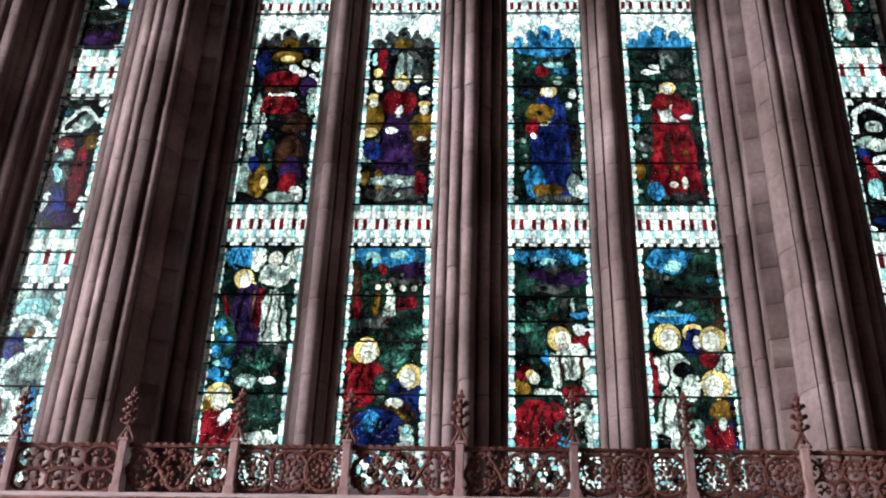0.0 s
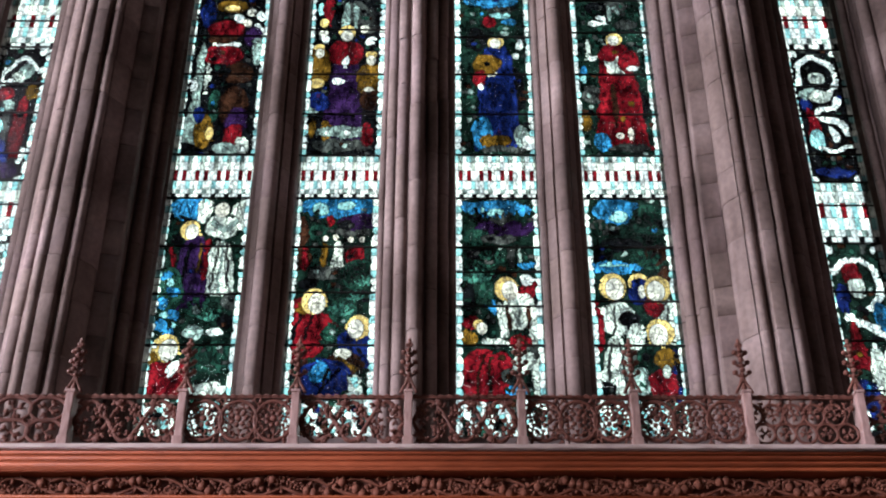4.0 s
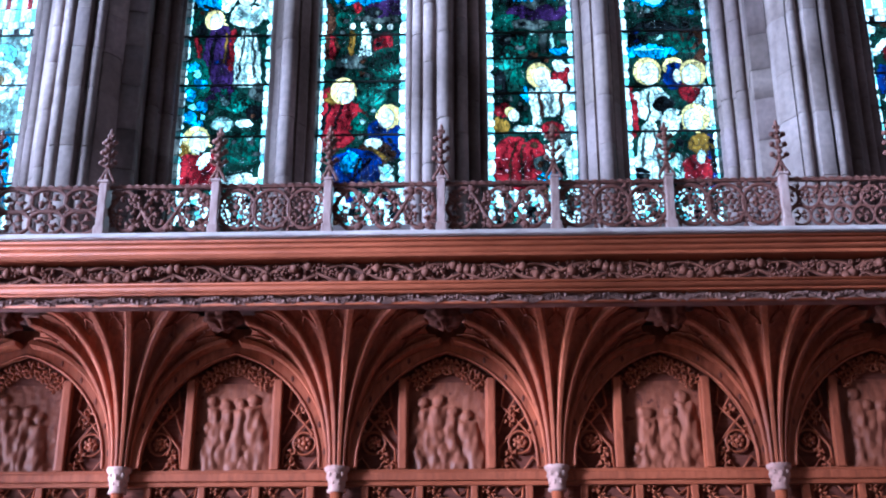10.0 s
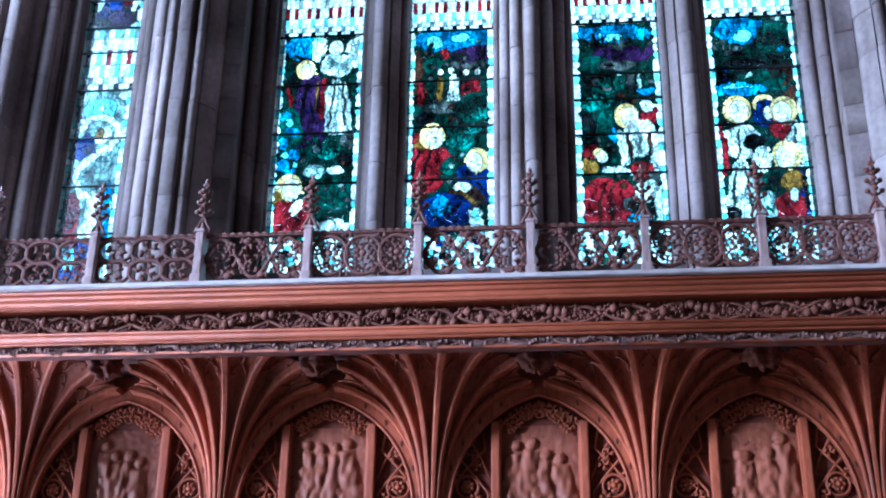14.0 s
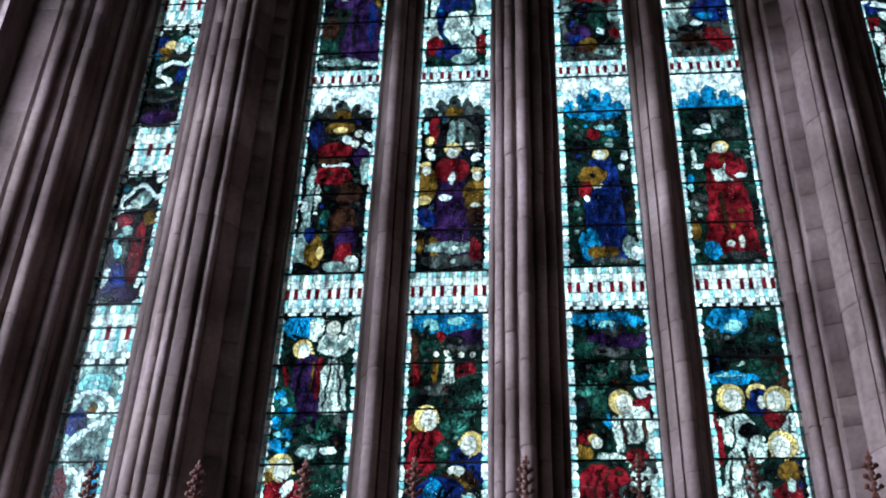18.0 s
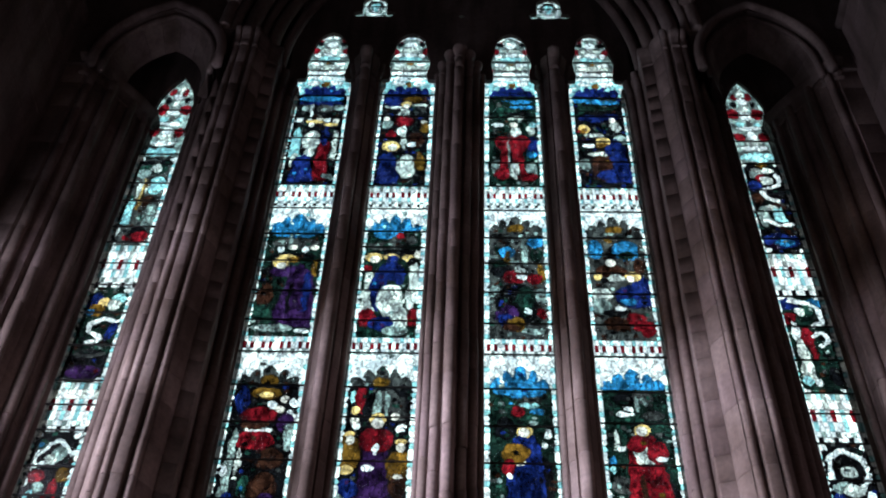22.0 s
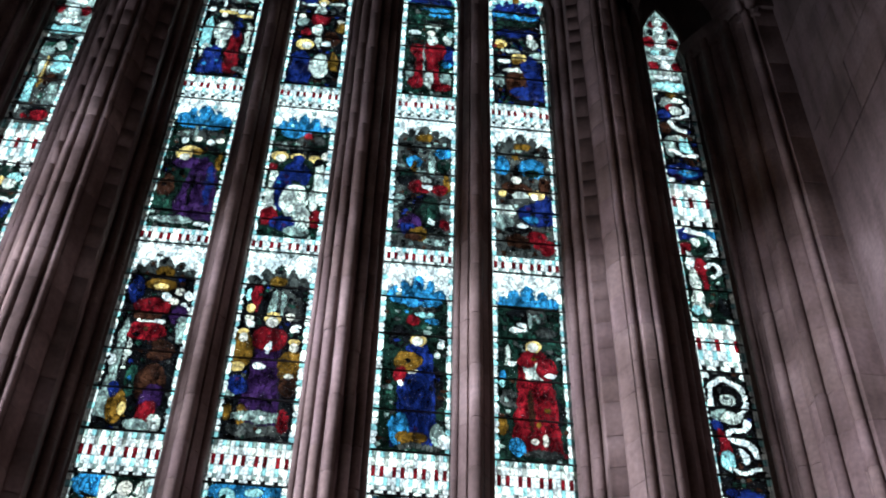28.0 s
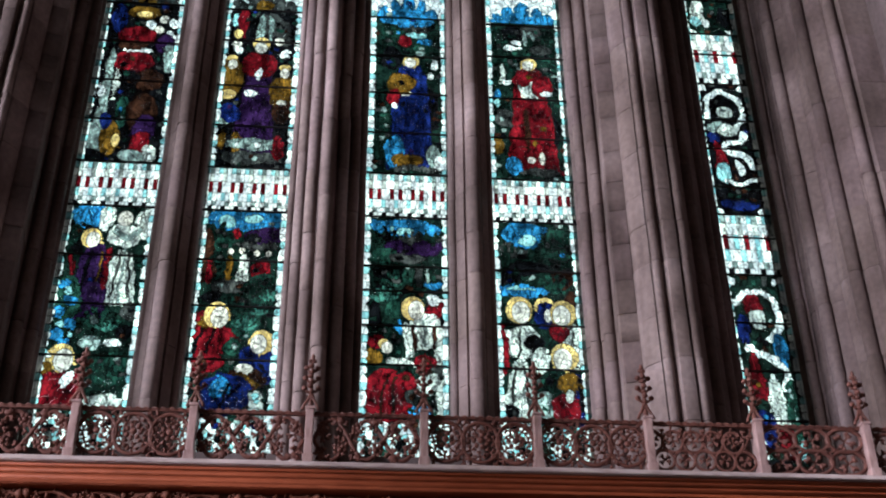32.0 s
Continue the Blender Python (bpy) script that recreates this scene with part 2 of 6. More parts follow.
def add_blob(bm, c, rx, ry, rz, seg=8, rings=5):
    m = Matrix.Translation(c) @ Matrix.Diagonal((rx, ry, rz, 1))
    bmesh.ops.create_uvsphere(bm, u_segments=seg, v_segments=rings, radius=1, matrix=m)


def prism(name, outline, z0, z1, material, parent):
    """An upright shape with that outline in plan."""
    bm = bmesh.new()
    a = [bm.verts.new((x, y, z0)) for x, y in outline]
    b = [bm.verts.new((x, y, z1)) for x, y in outline]
    n = len(a)
    for i in range(n):
        bm.faces.new((a[i], a[(i + 1) % n], b[(i + 1) % n], b[i]))
    bm.faces.new(a[::-1])
    bm.faces.new(b)
    bmesh.ops.recalc_face_normals(bm, faces=bm.faces)
    return part(name, bm, material, parent)


def slab_with_holes(name, loops, y0, y1, material, parent=None):
    """An upright slab in the xz plane; the first loop is its outline, the others go through it."""
    bm = bmesh.new()
    edges = []
    for loop in loops:
        vs = [bm.verts.new((x, y0, z)) for x, z in loop]
        edges += [bm.edges.new((vs[i], vs[(i + 1) % len(vs)])) for i in range(len(vs))]
    bmesh.ops.triangle_fill(bm, edges=edges, use_beauty=True, use_dissolve=False)
    ret = bmesh.ops.extrude_face_region(bm, geom=list(bm.faces))
    bmesh.ops.translate(bm, verts=[v for v in ret["geom"] if isinstance(v, bmesh.types.BMVert)], vec=(0, y1 - y0, 0))
    bmesh.ops.recalc_face_normals(bm, faces=bm.faces)
    return part(name, bm, material, parent)


def pointed(x0, x1, z0, spring, apex, n=14):
    """A pointed arch's loop from its foot up and round."""
    c, h = (x0 + x1) / 2, (x1 - x0) / 2
    rise = apex - spring
    rad = (h * h + rise * rise) / (2 * h)
    end = math.asin(min(1, rise / rad))
    left = [(x0 + rad - rad * math.cos(end * i / n), spring + rad * math.sin(end * i / n)) for i in range(n + 1)]
    right = [(2 * c - x, z) for x, z in left[:-1]][::-1]
    return ([(x0, z0)] if z0 < spring else []) + left + right + ([(x1, z0)] if z0 < spring else [])


# ---- the place ----
GLASS_Y = 7.5
floor = raw("floor", [(-5, -10, 0), (5, -10, 0), (5, 8, 0), (-5, 8, 0), (-5, -10, -0.2), (5, -10, -0.2), (5, 8, -0.2), (-5, 8, -0.2)],
            [(0, 1, 2, 3), (7, 6, 5, 4), (0, 4, 5, 1), (1, 5, 6, 2), (2, 6, 7, 3), (3, 7, 4, 0)], FLOOR, None)
tagged(floor, "grey worn stone flag floor of the chancel", "floor", kind="structure")


def side_wall(name, x, sign, openings):
    """A side wall with tall window openings, given from west to east."""
    bm = bmesh.new()
    x0, x1 = sorted((x, x + sign * 0.6))
    y = -10
    for y0, y1, z0, z1 in openings:
        for a, b, c, d in ((y, y0, 0, 13.4), (y0, y1, 0, z0), (y0, y1, z1, 13.4)):
            add_box(bm, x0, x1, a, b, c, d)
        y = y1
    add_box(bm, x0, x1, y, 8, 0, 13.4)
    return tagged(part(name, bm, STONE_WALL, None), "brown sandstone ashlar side wall, darkened for shade", "wall", kind="structure")


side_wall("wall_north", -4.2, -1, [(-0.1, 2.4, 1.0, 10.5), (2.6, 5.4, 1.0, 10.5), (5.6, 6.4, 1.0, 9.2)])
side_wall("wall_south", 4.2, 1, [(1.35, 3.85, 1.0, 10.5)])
# unseen west wall, added to close the room; its opening takes the fill
bm = bmesh.new()
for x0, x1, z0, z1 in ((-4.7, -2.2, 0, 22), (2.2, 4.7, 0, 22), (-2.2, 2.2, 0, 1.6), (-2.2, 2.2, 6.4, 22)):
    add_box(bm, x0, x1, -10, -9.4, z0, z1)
tagged(part("wall_west", bm, STONE_WALL, None), "plain sandstone wall behind, unseen and added to close the room", "wall", kind="structure")

# pointed stone vault overhead
bm = bmesh.new()
arc = pointed(-4.78, 4.78, 13.38, 13.38, 20.5, 12)
inner = [[bm.verts.new((x, y, z)) for x, z in arc] for y in (-10, 7.9)]
outer = [[bm.verts.new((x * 1.06, y, z + 0.35)) for x, z in arc] for y in (-10, 7.9)]
for g in (inner, outer):
    for i in range(len(arc) - 1):
        bm.faces.new((g[0][i], g[0][i + 1], g[1][i + 1], g[1][i]))
for y_ in (-4.4, 1.2, 6.5):
    add_tube(bm, [(x * 0.985, y_, z - 0.05) for x, z in arc], 0.16, 8)
bmesh.ops.recalc_face_normals(bm, faces=bm.faces)
tagged(part("ceiling", bm, VAULT, None), "stone pointed vault with ribs, darkened for shade", "vault", kind="structure")
# moulded wall head along both sides
for sgn in (-1, 1):
    bm = bmesh.new()
    add_tube(bm, [(sgn * 4.2, -10, 13.36), (sgn * 4.2, 6.7, 13.36)], 0.07, 10)
    tagged(part("wall_head_moulding", smooth(bm), STONE_WALL, None), "rounded stone moulding along the head of a side wall", "moulding", kind="structure")

# sky outside
backdrop = raw("backdrop", [(-40, 30, -5), (40, 30, -5), (40, 30, 75), (-40, 30, 75)], [(0, 1, 2, 3)], None, None)
bmat = bpy.data.materials.new("overcast_sky")
bmat.use_nodes = True
bn, bl = bmat.node_tree.nodes, bmat.node_tree.links
bn.remove(bn["Principled BSDF"])
em = bn.new("ShaderNodeEmission")
cloud = tex(bn, bl, 0.08, 3)
cr = ramp(bn, bl, cloud.outputs["Fac"], [(0.3, (0.74, 0.95, 1.0)), (0.7, (0.92, 1, 1))])
bl.new(cr.outputs["Color"], em.inputs["Color"])
em.inputs["Strength"].default_value = 2.35
bl.new(em.outputs[0], bn["Material Output"].inputs["Surface"])
backdrop.data.materials.clear()
backdrop.data.materials.append(bmat)
tagged(backdrop, "bright overcast sky outside the windows", "sky", kind="structure")

# ---- east wall: two plates, piers and mullions ----
LIGHTS = [(-1.88, -1.24), (-0.907, -0.283), (0.288, 0.905), (1.24, 1.872)]
SIDES = [(-3.41, -2.995), (2.972, 3.4)]
SPRING = 13.45


def trefoil_notch(x0, x1, z0):
    """The edge of a light's cusped head, from its left foot to its right."""
    c, h = (x0 + x1) / 2, (x1 - x0) / 2
    right = [(x1, z0), (x1, 13.4), (c + 0.72 * h, 13.42), (c + 0.66 * h, 13.52), (c + 0.74 * h, 13.68), (c + 0.77 * h, 13.82), (c + 0.68 * h, 13.96),
             (c + 0.62 * h, 14.02), (c + 0.62 * h, 14.14), (c + 0.5 * h, 14.32), (c + 0.25 * h, 14.42)]
    return [(2 * c - x, z) for x, z in right] + [(c, 14.46)] + right[::-1]


def foil(cx, top, k, n=9):
    """A small tracery opening: a round lobe above two side lobes and a straight foot."""
    def arc(x, z, r, a0, a1):
        return [(x + r * math.cos(radians(a0 + (a1 - a0) * i / (n - 1))), z + r * math.sin(radians(a0 + (a1 - a0) * i / (n - 1)))) for i in range(n)]

    right = [(0.2, -0.13)] + arc(0.29, -0.04, 0.09, -90, 110) + [(0.22, 0.06), (0.225, 0.25)] + arc(0.0, 0.385, 0.225, 0, 85)
    pts = right + [(0, 0.62)] + [(-x, z) for x, z in right[::-1]]
    return [(cx + k * x, top + k * (z - 0.62)) for x, z in pts]


FOILS = [(-1.1, 15.38, 0.68), (1.09, 15.34, 0.68), (0.0, 16.18, 0.84), (-0.45, 17.0, 0.84), (0.44, 16.97, 0.84)]
EYELETS = [(-0.56, 16.05, 0.045), (0.55, 16.01, 0.045), (0.0, 14.87, 0.035), (0.0, 17.05, 0.04)]
outline = [(-2.6, 13.25)]
for a, b in LIGHTS:
    outline += trefoil_notch(a, b, 13.25)
outline += [(2.6, 13.25), (2.6, 21.5), (-2.6, 21.5)]
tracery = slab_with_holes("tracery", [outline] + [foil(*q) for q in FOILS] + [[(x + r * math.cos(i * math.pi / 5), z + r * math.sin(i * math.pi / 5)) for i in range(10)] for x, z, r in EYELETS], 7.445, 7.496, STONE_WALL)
tagged(tracery, "stone window tracery with cusped heads and foiled openings, darkened for shade", "tracery", kind="structure")

HOODS = [(-3.9, -2.6, 12.72, 13.78), (2.6, 3.9, 12.72, 13.82)]
outline = [(-5, 12.55)] + pointed(*HOODS[0][:2], 12.55, 12.72, HOODS[0][3] - 0.06) + [(-2.59, 13.2), (-2.52, 13.2)] + pointed(-2.5, 2.5, 13.25, 13.3, 17.42)
outline += [(2.52, 13.2), (2.59, 13.2)] + pointed(*HOODS[1][:2], 12.55, 12.72, HOODS[1][3] - 0.06)
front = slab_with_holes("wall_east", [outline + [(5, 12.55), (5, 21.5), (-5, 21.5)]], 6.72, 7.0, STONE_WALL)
tagged(front, "sandstone east wall above the windows, darkened for shade", "wall", kind="structure")
for a, b in SIDES:
    c = (a + b) / 2
    sp = slab_with_holes("wall_east_lancet_head", [[(c - 1.2, 12.3)] + pointed(a, b, 12.3, 12.76, 13.44, 8) + [(c + 1.2, 12.3), (c + 1.2, 15.5), (c - 1.2, 15.5)]], 7.445, 7.496, STONE_WALL)
    tagged(sp, "pointed stone head of a narrow lancet window", "wall", kind="structure")


def moulding(curve, y, r):
    bm = bmesh.new()
    add_tube(bm, [(x, y, z) for x, z in curve], r, 10)
    tagged(part("arch_moulding", smooth(bm), ARCH_STONE, None), "rounded stone arch moulding over a window", "moulding", kind="structure")


def splay(outer, inner, y0, y1, count, name, label):
    """A ring of flat voussoirs that leans inwards from the wall face."""
    ob = thing(name, label, "arch", kind="structure")
    n = len(outer)
    for q in range(count):
        i0, i1 = q * (n - 1) // count, (q + 1) * (n - 1) // count
        bm = bmesh.new()
        rows = []
        for i in range(i0, i1 + 1):
            (ax, az), (bx, bz) = outer[i], inner[i]
            rows.append([bm.verts.new(p) for p in ((ax, y0, az), (bx, y1, bz), (bx * 0.5 + ax * 0.5, y1 + 0.12, max(bz, az) + 0.12))])
        for a, b in zip(rows, rows[1:]):
            for e in range(3):
                bm.faces.new((a[e], a[(e + 1) % 3], b[(e + 1) % 3], b[e]))
        bm.faces.new(rows[0])
        bm.faces.new(rows[-1][::-1])
        bmesh.ops.recalc_face_normals(bm, faces=bm.faces)
        c = sum((v.co for v in bm.verts), Vector()) / len(bm.verts)
        for v in bm.verts:
            v.co = c + (v.co - c) * 0.985
        part("voussoir", bm, ARCH_STONE, ob)


for x0, x1, s, ap in HOODS:
    moulding(pointed(x0 - 0.03, x1 + 0.03, 12.5, s, ap + 0.02), 6.7, 0.055)
    moulding(pointed(x0 + 0.06, x1 - 0.06, 12.5, s, ap - 0.1), 6.79, 0.035)
    splay(pointed(x0 + 0.08, x1 - 0.08, 12.5, s, ap - 0.14), pointed(x0 + 0.24, x1 - 0.24, 12.5, s, ap - 0.36), 6.8, 7.1, 9, "lancet_arch", "splayed arch of pale flat stones over a narrow window")
for grow, y, r in ((0.0, 6.7, 0.07), (0.11, 6.74, 0.05), (0.24, 6.86, 0.09), (0.35, 6.98, 0.05), (0.46, 7.08, 0.075), (0.58, 7.22, 0.06)):
    moulding(pointed(-2.62 + grow, 2.62 - grow, 13.28, 13.3, 17.6 - 1.1 * grow), y, r)
# little leaf stops where the hood mouldings meet, and corbels high on the wall
for x, z in ((-2.57, 13.86), (2.57, 13.86)):
    bm = bmesh.new()
    add_blob(bm, (x, 6.64, z), 0.085, 0.08, 0.1, 16, 10)
    for v in bm.verts:
        q = v.co - Vector((x, 6.64, z))
        v.co += q * (0.28 * noise.noise(q * 22) + 0.12 * abs(math.sin(4 * math.atan2(q.z, q.x))))
    tagged(part("hood_stop", smooth(bm), ARCH_STONE, None), "small carved leafy stone stop between two hood mouldings", "carving", kind="structure")
for x in (-3.02, 3.02):
    bm = bmesh.new()
    add_box(bm, x - 0.1, x + 0.1, 6.5, 6.72, 15.5, 15.72, 0.012)
    add_box(bm, x - 0.08, x + 0.08, 6.58, 6.72, 15.3, 15.5, 0.03)
    tagged(part("corbel", bm, ARCH_STONE, None), "plain stepped stone corbel high on the wall", "corbel", kind="structure")


def shaft_stones(parent, x, y, r, z0, z1, rng):
    """A round shaft, laid up of drums with recessed joints."""
    z = z0
    while z < z1 - 0.05:
        h = min(rng.uniform(0.34, 0.7), z1 - z)
        if z1 - z - h < 0.2:
            h = z1 - z
        key = round(r, 4)
        if key not in DRUMS:
            bm = bmesh.new()
            n = 14
            prof = [(0.93, 0.0), (1.0, 0.012), (1.0, 0.988), (0.93, 1.0)]
            rings = [[bm.verts.new((r * k * math.cos(2 * math.pi * i / n), r * k * math.sin(2 * math.pi * i / n), zz)) for i in range(n)] for k, zz in prof]
            for a, b in zip(rings, rings[1:]):
                for i in range(n):
                    f = bm.faces.new((a[i], a[(i + 1) % n], b[(i + 1) % n], b[i]))
                    f.smooth = True
            me = bpy.data.meshes.new("stone")
            bm.to_mesh(me)
            bm.free()
            me.materials.append(STONE)
            DRUMS[key] = me
        ob = new("stone", DRUMS[key])
        ob.parent = parent
        ob.location = (x + rng.uniform(-0.003, 0.003), y + rng.uniform(-0.003, 0.003), z + 0.002)
        ob.rotation_euler = (0, 0, rng.uniform(0, 6))
        ob.scale = (1, 1, h - 0.004)
        z += h


DRUMS = {}


def core_stones(parent, outline, z0, z1, rng, material=None, low=0.36, high=0.62):
    """One upright stack of moulded stones, course on course, with open joints."""
    bm = bmesh.new()
    rings = [[bm.verts.new((cx + (x - cx) * k, cy + (y - cy) * k, z)) for x, y in outline]
             for cx, cy in [(sum(p[0] for p in outline) / len(outline), sum(p[1] for p in outline) / len(outline))]
             for k, z in ((0.985, 0.0), (1.0, 0.01), (1.0, 0.99), (0.985, 1.0))]
    n = len(outline)
    for a, b in zip(rings, rings[1:]):
        for i in range(n):
            bm.faces.new((a[i], a[(i + 1) % n], b[(i + 1) % n], b[i])).smooth = True
    bm.faces.new(rings[0][::-1])
    bm.faces.new(rings[-1])
    bmesh.ops.recalc_face_normals(bm, faces=bm.faces)
    me = bpy.data.meshes.new("stone")
    bm.to_mesh(me)
    bm.free()
    me.set_sharp_from_angle(angle=radians(33))
    me.materials.append(material or STONE)
    z = z0
    while z < z1 - 0.05:
        h = min(rng.uniform(low, high), z1 - z)
        if z1 - z - h < 0.15:
            h = z1 - z
        ob = new("stone", me)
        ob.parent = parent
        ob.location = (rng.uniform(-0.002, 0.002), rng.uniform(-0.002, 0.002), z + 0.0015)
        ob.scale = (1, 1, h - 0.003)
        z += h


def roll(cx, cy, r, mid, half=105, n=9):
    """Points of a round moulding in plan, bulging towards the angle mid."""
    return [(cx + r * math.cos(radians(mid - half + 2 * half * i / (n - 1))), cy + r * math.sin(radians(mid - half + 2 * half * i / (n - 1)))) for i in range(n)]


def band_capital(parent, outline, z, material):
    """A moulded capital that follows the plan of its pier."""
    cx, cy = sum(p[0] for p in outline) / len(outline), max(p[1] for p in outline)
    bm = bmesh.new()
    prof = [(1.0, 0.0), (1.07, 0.012), (1.08, 0.03), (1.02, 0.05), (1.02, 0.1), (1.1, 0.18), (1.22, 0.23), (1.26, 0.27), (1.24, 0.32), (1.12, 0.35)]
    n = len(outline)
    slim = min(1, 0.17 / max(abs(x - cx) for x, y in outline))
    prof = [(1 + (k - 1) * slim, h) for k, h in prof]
    rings = [[bm.verts.new((cx + (x - cx) * k, cy + (y - cy) * k, z + h)) for x, y in outline] for k, h in prof]
    for a, b in zip(rings, rings[1:]):
        for i in range(n):
            bm.faces.new((a[i], a[(i + 1) % n], b[(i + 1) % n], b[i]))
    bm.faces.new(rings[-1])
    bmesh.ops.recalc_face_normals(bm, faces=bm.faces)
    part("capital", bm, material, parent)


def capital(parent, x, y, r, z):
    bm = bmesh.new()
    prof = [(1.0, -0.02), (1.25, 0.0), (1.25, 0.02), (1.0, 0.035), (1.05, 0.1), (1.45, 0.17), (1.6, 0.2), (1.6, 0.235), (1.3, 0.245)]
    n = 12
    rings = [[bm.verts.new((x + r * k * math.cos(2 * math.pi * i / n), y + r * k * math.sin(2 * math.pi * i / n), z + zz)) for i in range(n)] for k, zz in prof]
    for a, b in zip(rings, rings[1:]):
        for i in range(n):
            bm.faces.new((a[i], a[(i + 1) % n], b[(i + 1) % n], b[i]))
    part("capital", smooth(bm), STONE, parent)


def pier(name, label, outline, shafts, seed, foot=3.0, top=SPRING):
    rng = random.Random(seed)
    ob = thing(name, label, "pier", "piers between the windows", "structure")
    core_stones(ob, outline, foot, top, rng)
    for x, y, r in shafts:
        shaft_stones(ob, x, y, r, foot, top - 0.24, rng)
        capital(ob, x, y, r, top - 0.24)
    return ob


def mirrored(c, half):
    """A symmetrical outline about c, from points of its right half, front to back."""
    return [(c + x, y) for x, y in half] + [(c - x, y) for x, y in half[::-1]]


def both(c, pts):
    return [(c + s * x, y, r) for x, y, r in pts for s in ((1, -1) if x else (1,))]


pier("central_mullion", "thick stone mullion of clustered round shafts between two windows",
     mirrored(0.002, [(0.02, 7.1), (0.06, 7.2), (0.13, 7.22), (0.15, 7.34), (0.22, 7.37), (0.24, 7.47), (0.283, 7.475), (0.283, 7.62)]),
     both(0.002, [(0, 7.05, 0.05), (0.105, 7.13, 0.045), (0.19, 7.27, 0.042), (0.257, 7.42, 0.028)]), 1)
for c in (-1.0735, 1.0725):
    ob = thing("mullion", "slender stone mullion with a round nose and flat flanks between two windows", "pier", "piers between the windows", "structure")
    half = [(0.048, 7.265), (0.052, 7.29), (0.068, 7.278), (0.118, 7.335), (0.116, 7.375)] + roll(0.139, 7.41, 0.027, -45, 100, 7) + [(0.155, 7.455), (0.165, 7.475), (0.165, 7.62)]
    nose = roll(0, 7.23, 0.055, -90, 105, 11)
    core_stones(ob, [(c + x, y) for x, y in nose + half] + [(c - x, y) for x, y in half[::-1]], 3.0, SPRING - 0.2, random.Random(2 + int(c > 0)), None, 0.32, 0.6)
    band_capital(ob, [(c + x, y) for x, y in nose + half] + [(c - x, y) for x, y in half[::-1]], SPRING - 0.2, ARCH_STONE)
for sgn in (-1, 1):
    ob = thing("pier", "broad sandstone pier with a flat nose, rolls and stepped flanks", "pier", "piers between the windows", "structure")
    inner = [(1.88, 7.62), (1.88, 7.47), (1.9, 7.45)] + roll(1.925, 7.39, 0.04, -132) + [(1.965, 7.365), (1.975, 7.33)] + roll(2.0, 7.27, 0.042, -132)
    inner += [(2.04, 7.25), (2.03, 7.15), (1.994, 6.99), (2.002, 6.965), (2.118, 6.93), (2.118, 7.62)]
    nose = [(2.122, 7.3), (2.122, 6.9), (2.132, 6.865), (2.2, 6.775), (2.206, 6.795)] + roll(2.236, 6.755, 0.032, -115) + [(2.275, 6.765), (2.29, 6.75), (2.298, 6.708), (2.306, 6.704),
            (2.378, 6.704), (2.386, 6.708), (2.39, 6.73), (2.4, 6.745)] + roll(2.432, 6.74, 0.034, -60) + [(2.465, 6.78), (2.468, 6.84), (2.468, 7.3)]
    outer = [(2.472, 7.62), (2.472, 6.84), (2.5, 6.85), (2.56, 6.94), (2.57, 7.0)] + roll(2.62, 7.035, 0.045, -45) + [(2.65, 7.1), (2.68, 7.12), (2.76, 7.2), (2.77, 7.27)] + roll(2.815, 7.3, 0.042, -45)
    outer += [(2.85, 7.36)] + roll(2.905, 7.41, 0.035, -45) + [(2.94, 7.46), (2.985, 7.48), (2.985, 7.62)]
    rng = random.Random(5 + sgn)
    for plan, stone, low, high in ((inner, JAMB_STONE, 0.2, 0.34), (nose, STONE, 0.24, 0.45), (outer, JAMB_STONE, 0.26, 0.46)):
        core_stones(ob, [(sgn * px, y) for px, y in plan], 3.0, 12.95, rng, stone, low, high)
    band_capital(ob, [(sgn * px, y) for px, y in inner[:-1] + nose[1:-1] + outer[1:]], 12.92, ARCH_STONE)
    x = sgn * 3.405
    orders = [[(0, 7.62), (0, 7.47)] + roll(0.055, 7.4, 0.038, -135) + [(0.1, 7.36), (0.11, 7.62)],
              [(0.112, 7.62), (0.112, 7.35), (0.12, 7.29)] + roll(0.165, 7.235, 0.048, -135) + [(0.21, 7.19), (0.235, 7.15), (0.27, 7.13), (0.27, 7.62)],
              [(0.272, 7.62), (0.272, 7.12), (0.28, 7.06)] + roll(0.325, 6.99, 0.05, -135) + [(0.375, 6.945), (0.39, 6.9), (0.45, 6.86), (0.45, 7.62)],
              [(0.452, 7.62), (0.452, 6.86)] + roll(0.5, 6.815, 0.045, -130) + [(0.55, 6.8), (0.57, 6.765), (0.8, 6.76), (0.8, 7.62)],
              [(0.803, 7.62), (0.803, 6.762), (1.3, 6.764), (1.3, 7.62)]]
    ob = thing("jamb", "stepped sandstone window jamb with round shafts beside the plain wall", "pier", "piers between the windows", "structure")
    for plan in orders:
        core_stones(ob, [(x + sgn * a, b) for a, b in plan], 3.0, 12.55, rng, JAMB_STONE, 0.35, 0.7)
    band_capital(ob, [(x + sgn * a, b) for a, b in [(0.0, 7.62), (0.0, 7.47), (0.11, 7.3), (0.27, 7.1), (0.45, 6.86), (0.57, 6.77), (0.62, 6.77), (0.62, 7.62)]], 12.4, ARCH_STONE)
box("sill_wall", -4.2, 4.2, 7.3, 7.62, 0, 4.62, STONE_WALL, None)
tagged(bpy.data.objects["sill_wall"], "plain stone wall under the window sills", "wall", kind="structure")

# ---- stained glass ----
PICTURES = {}


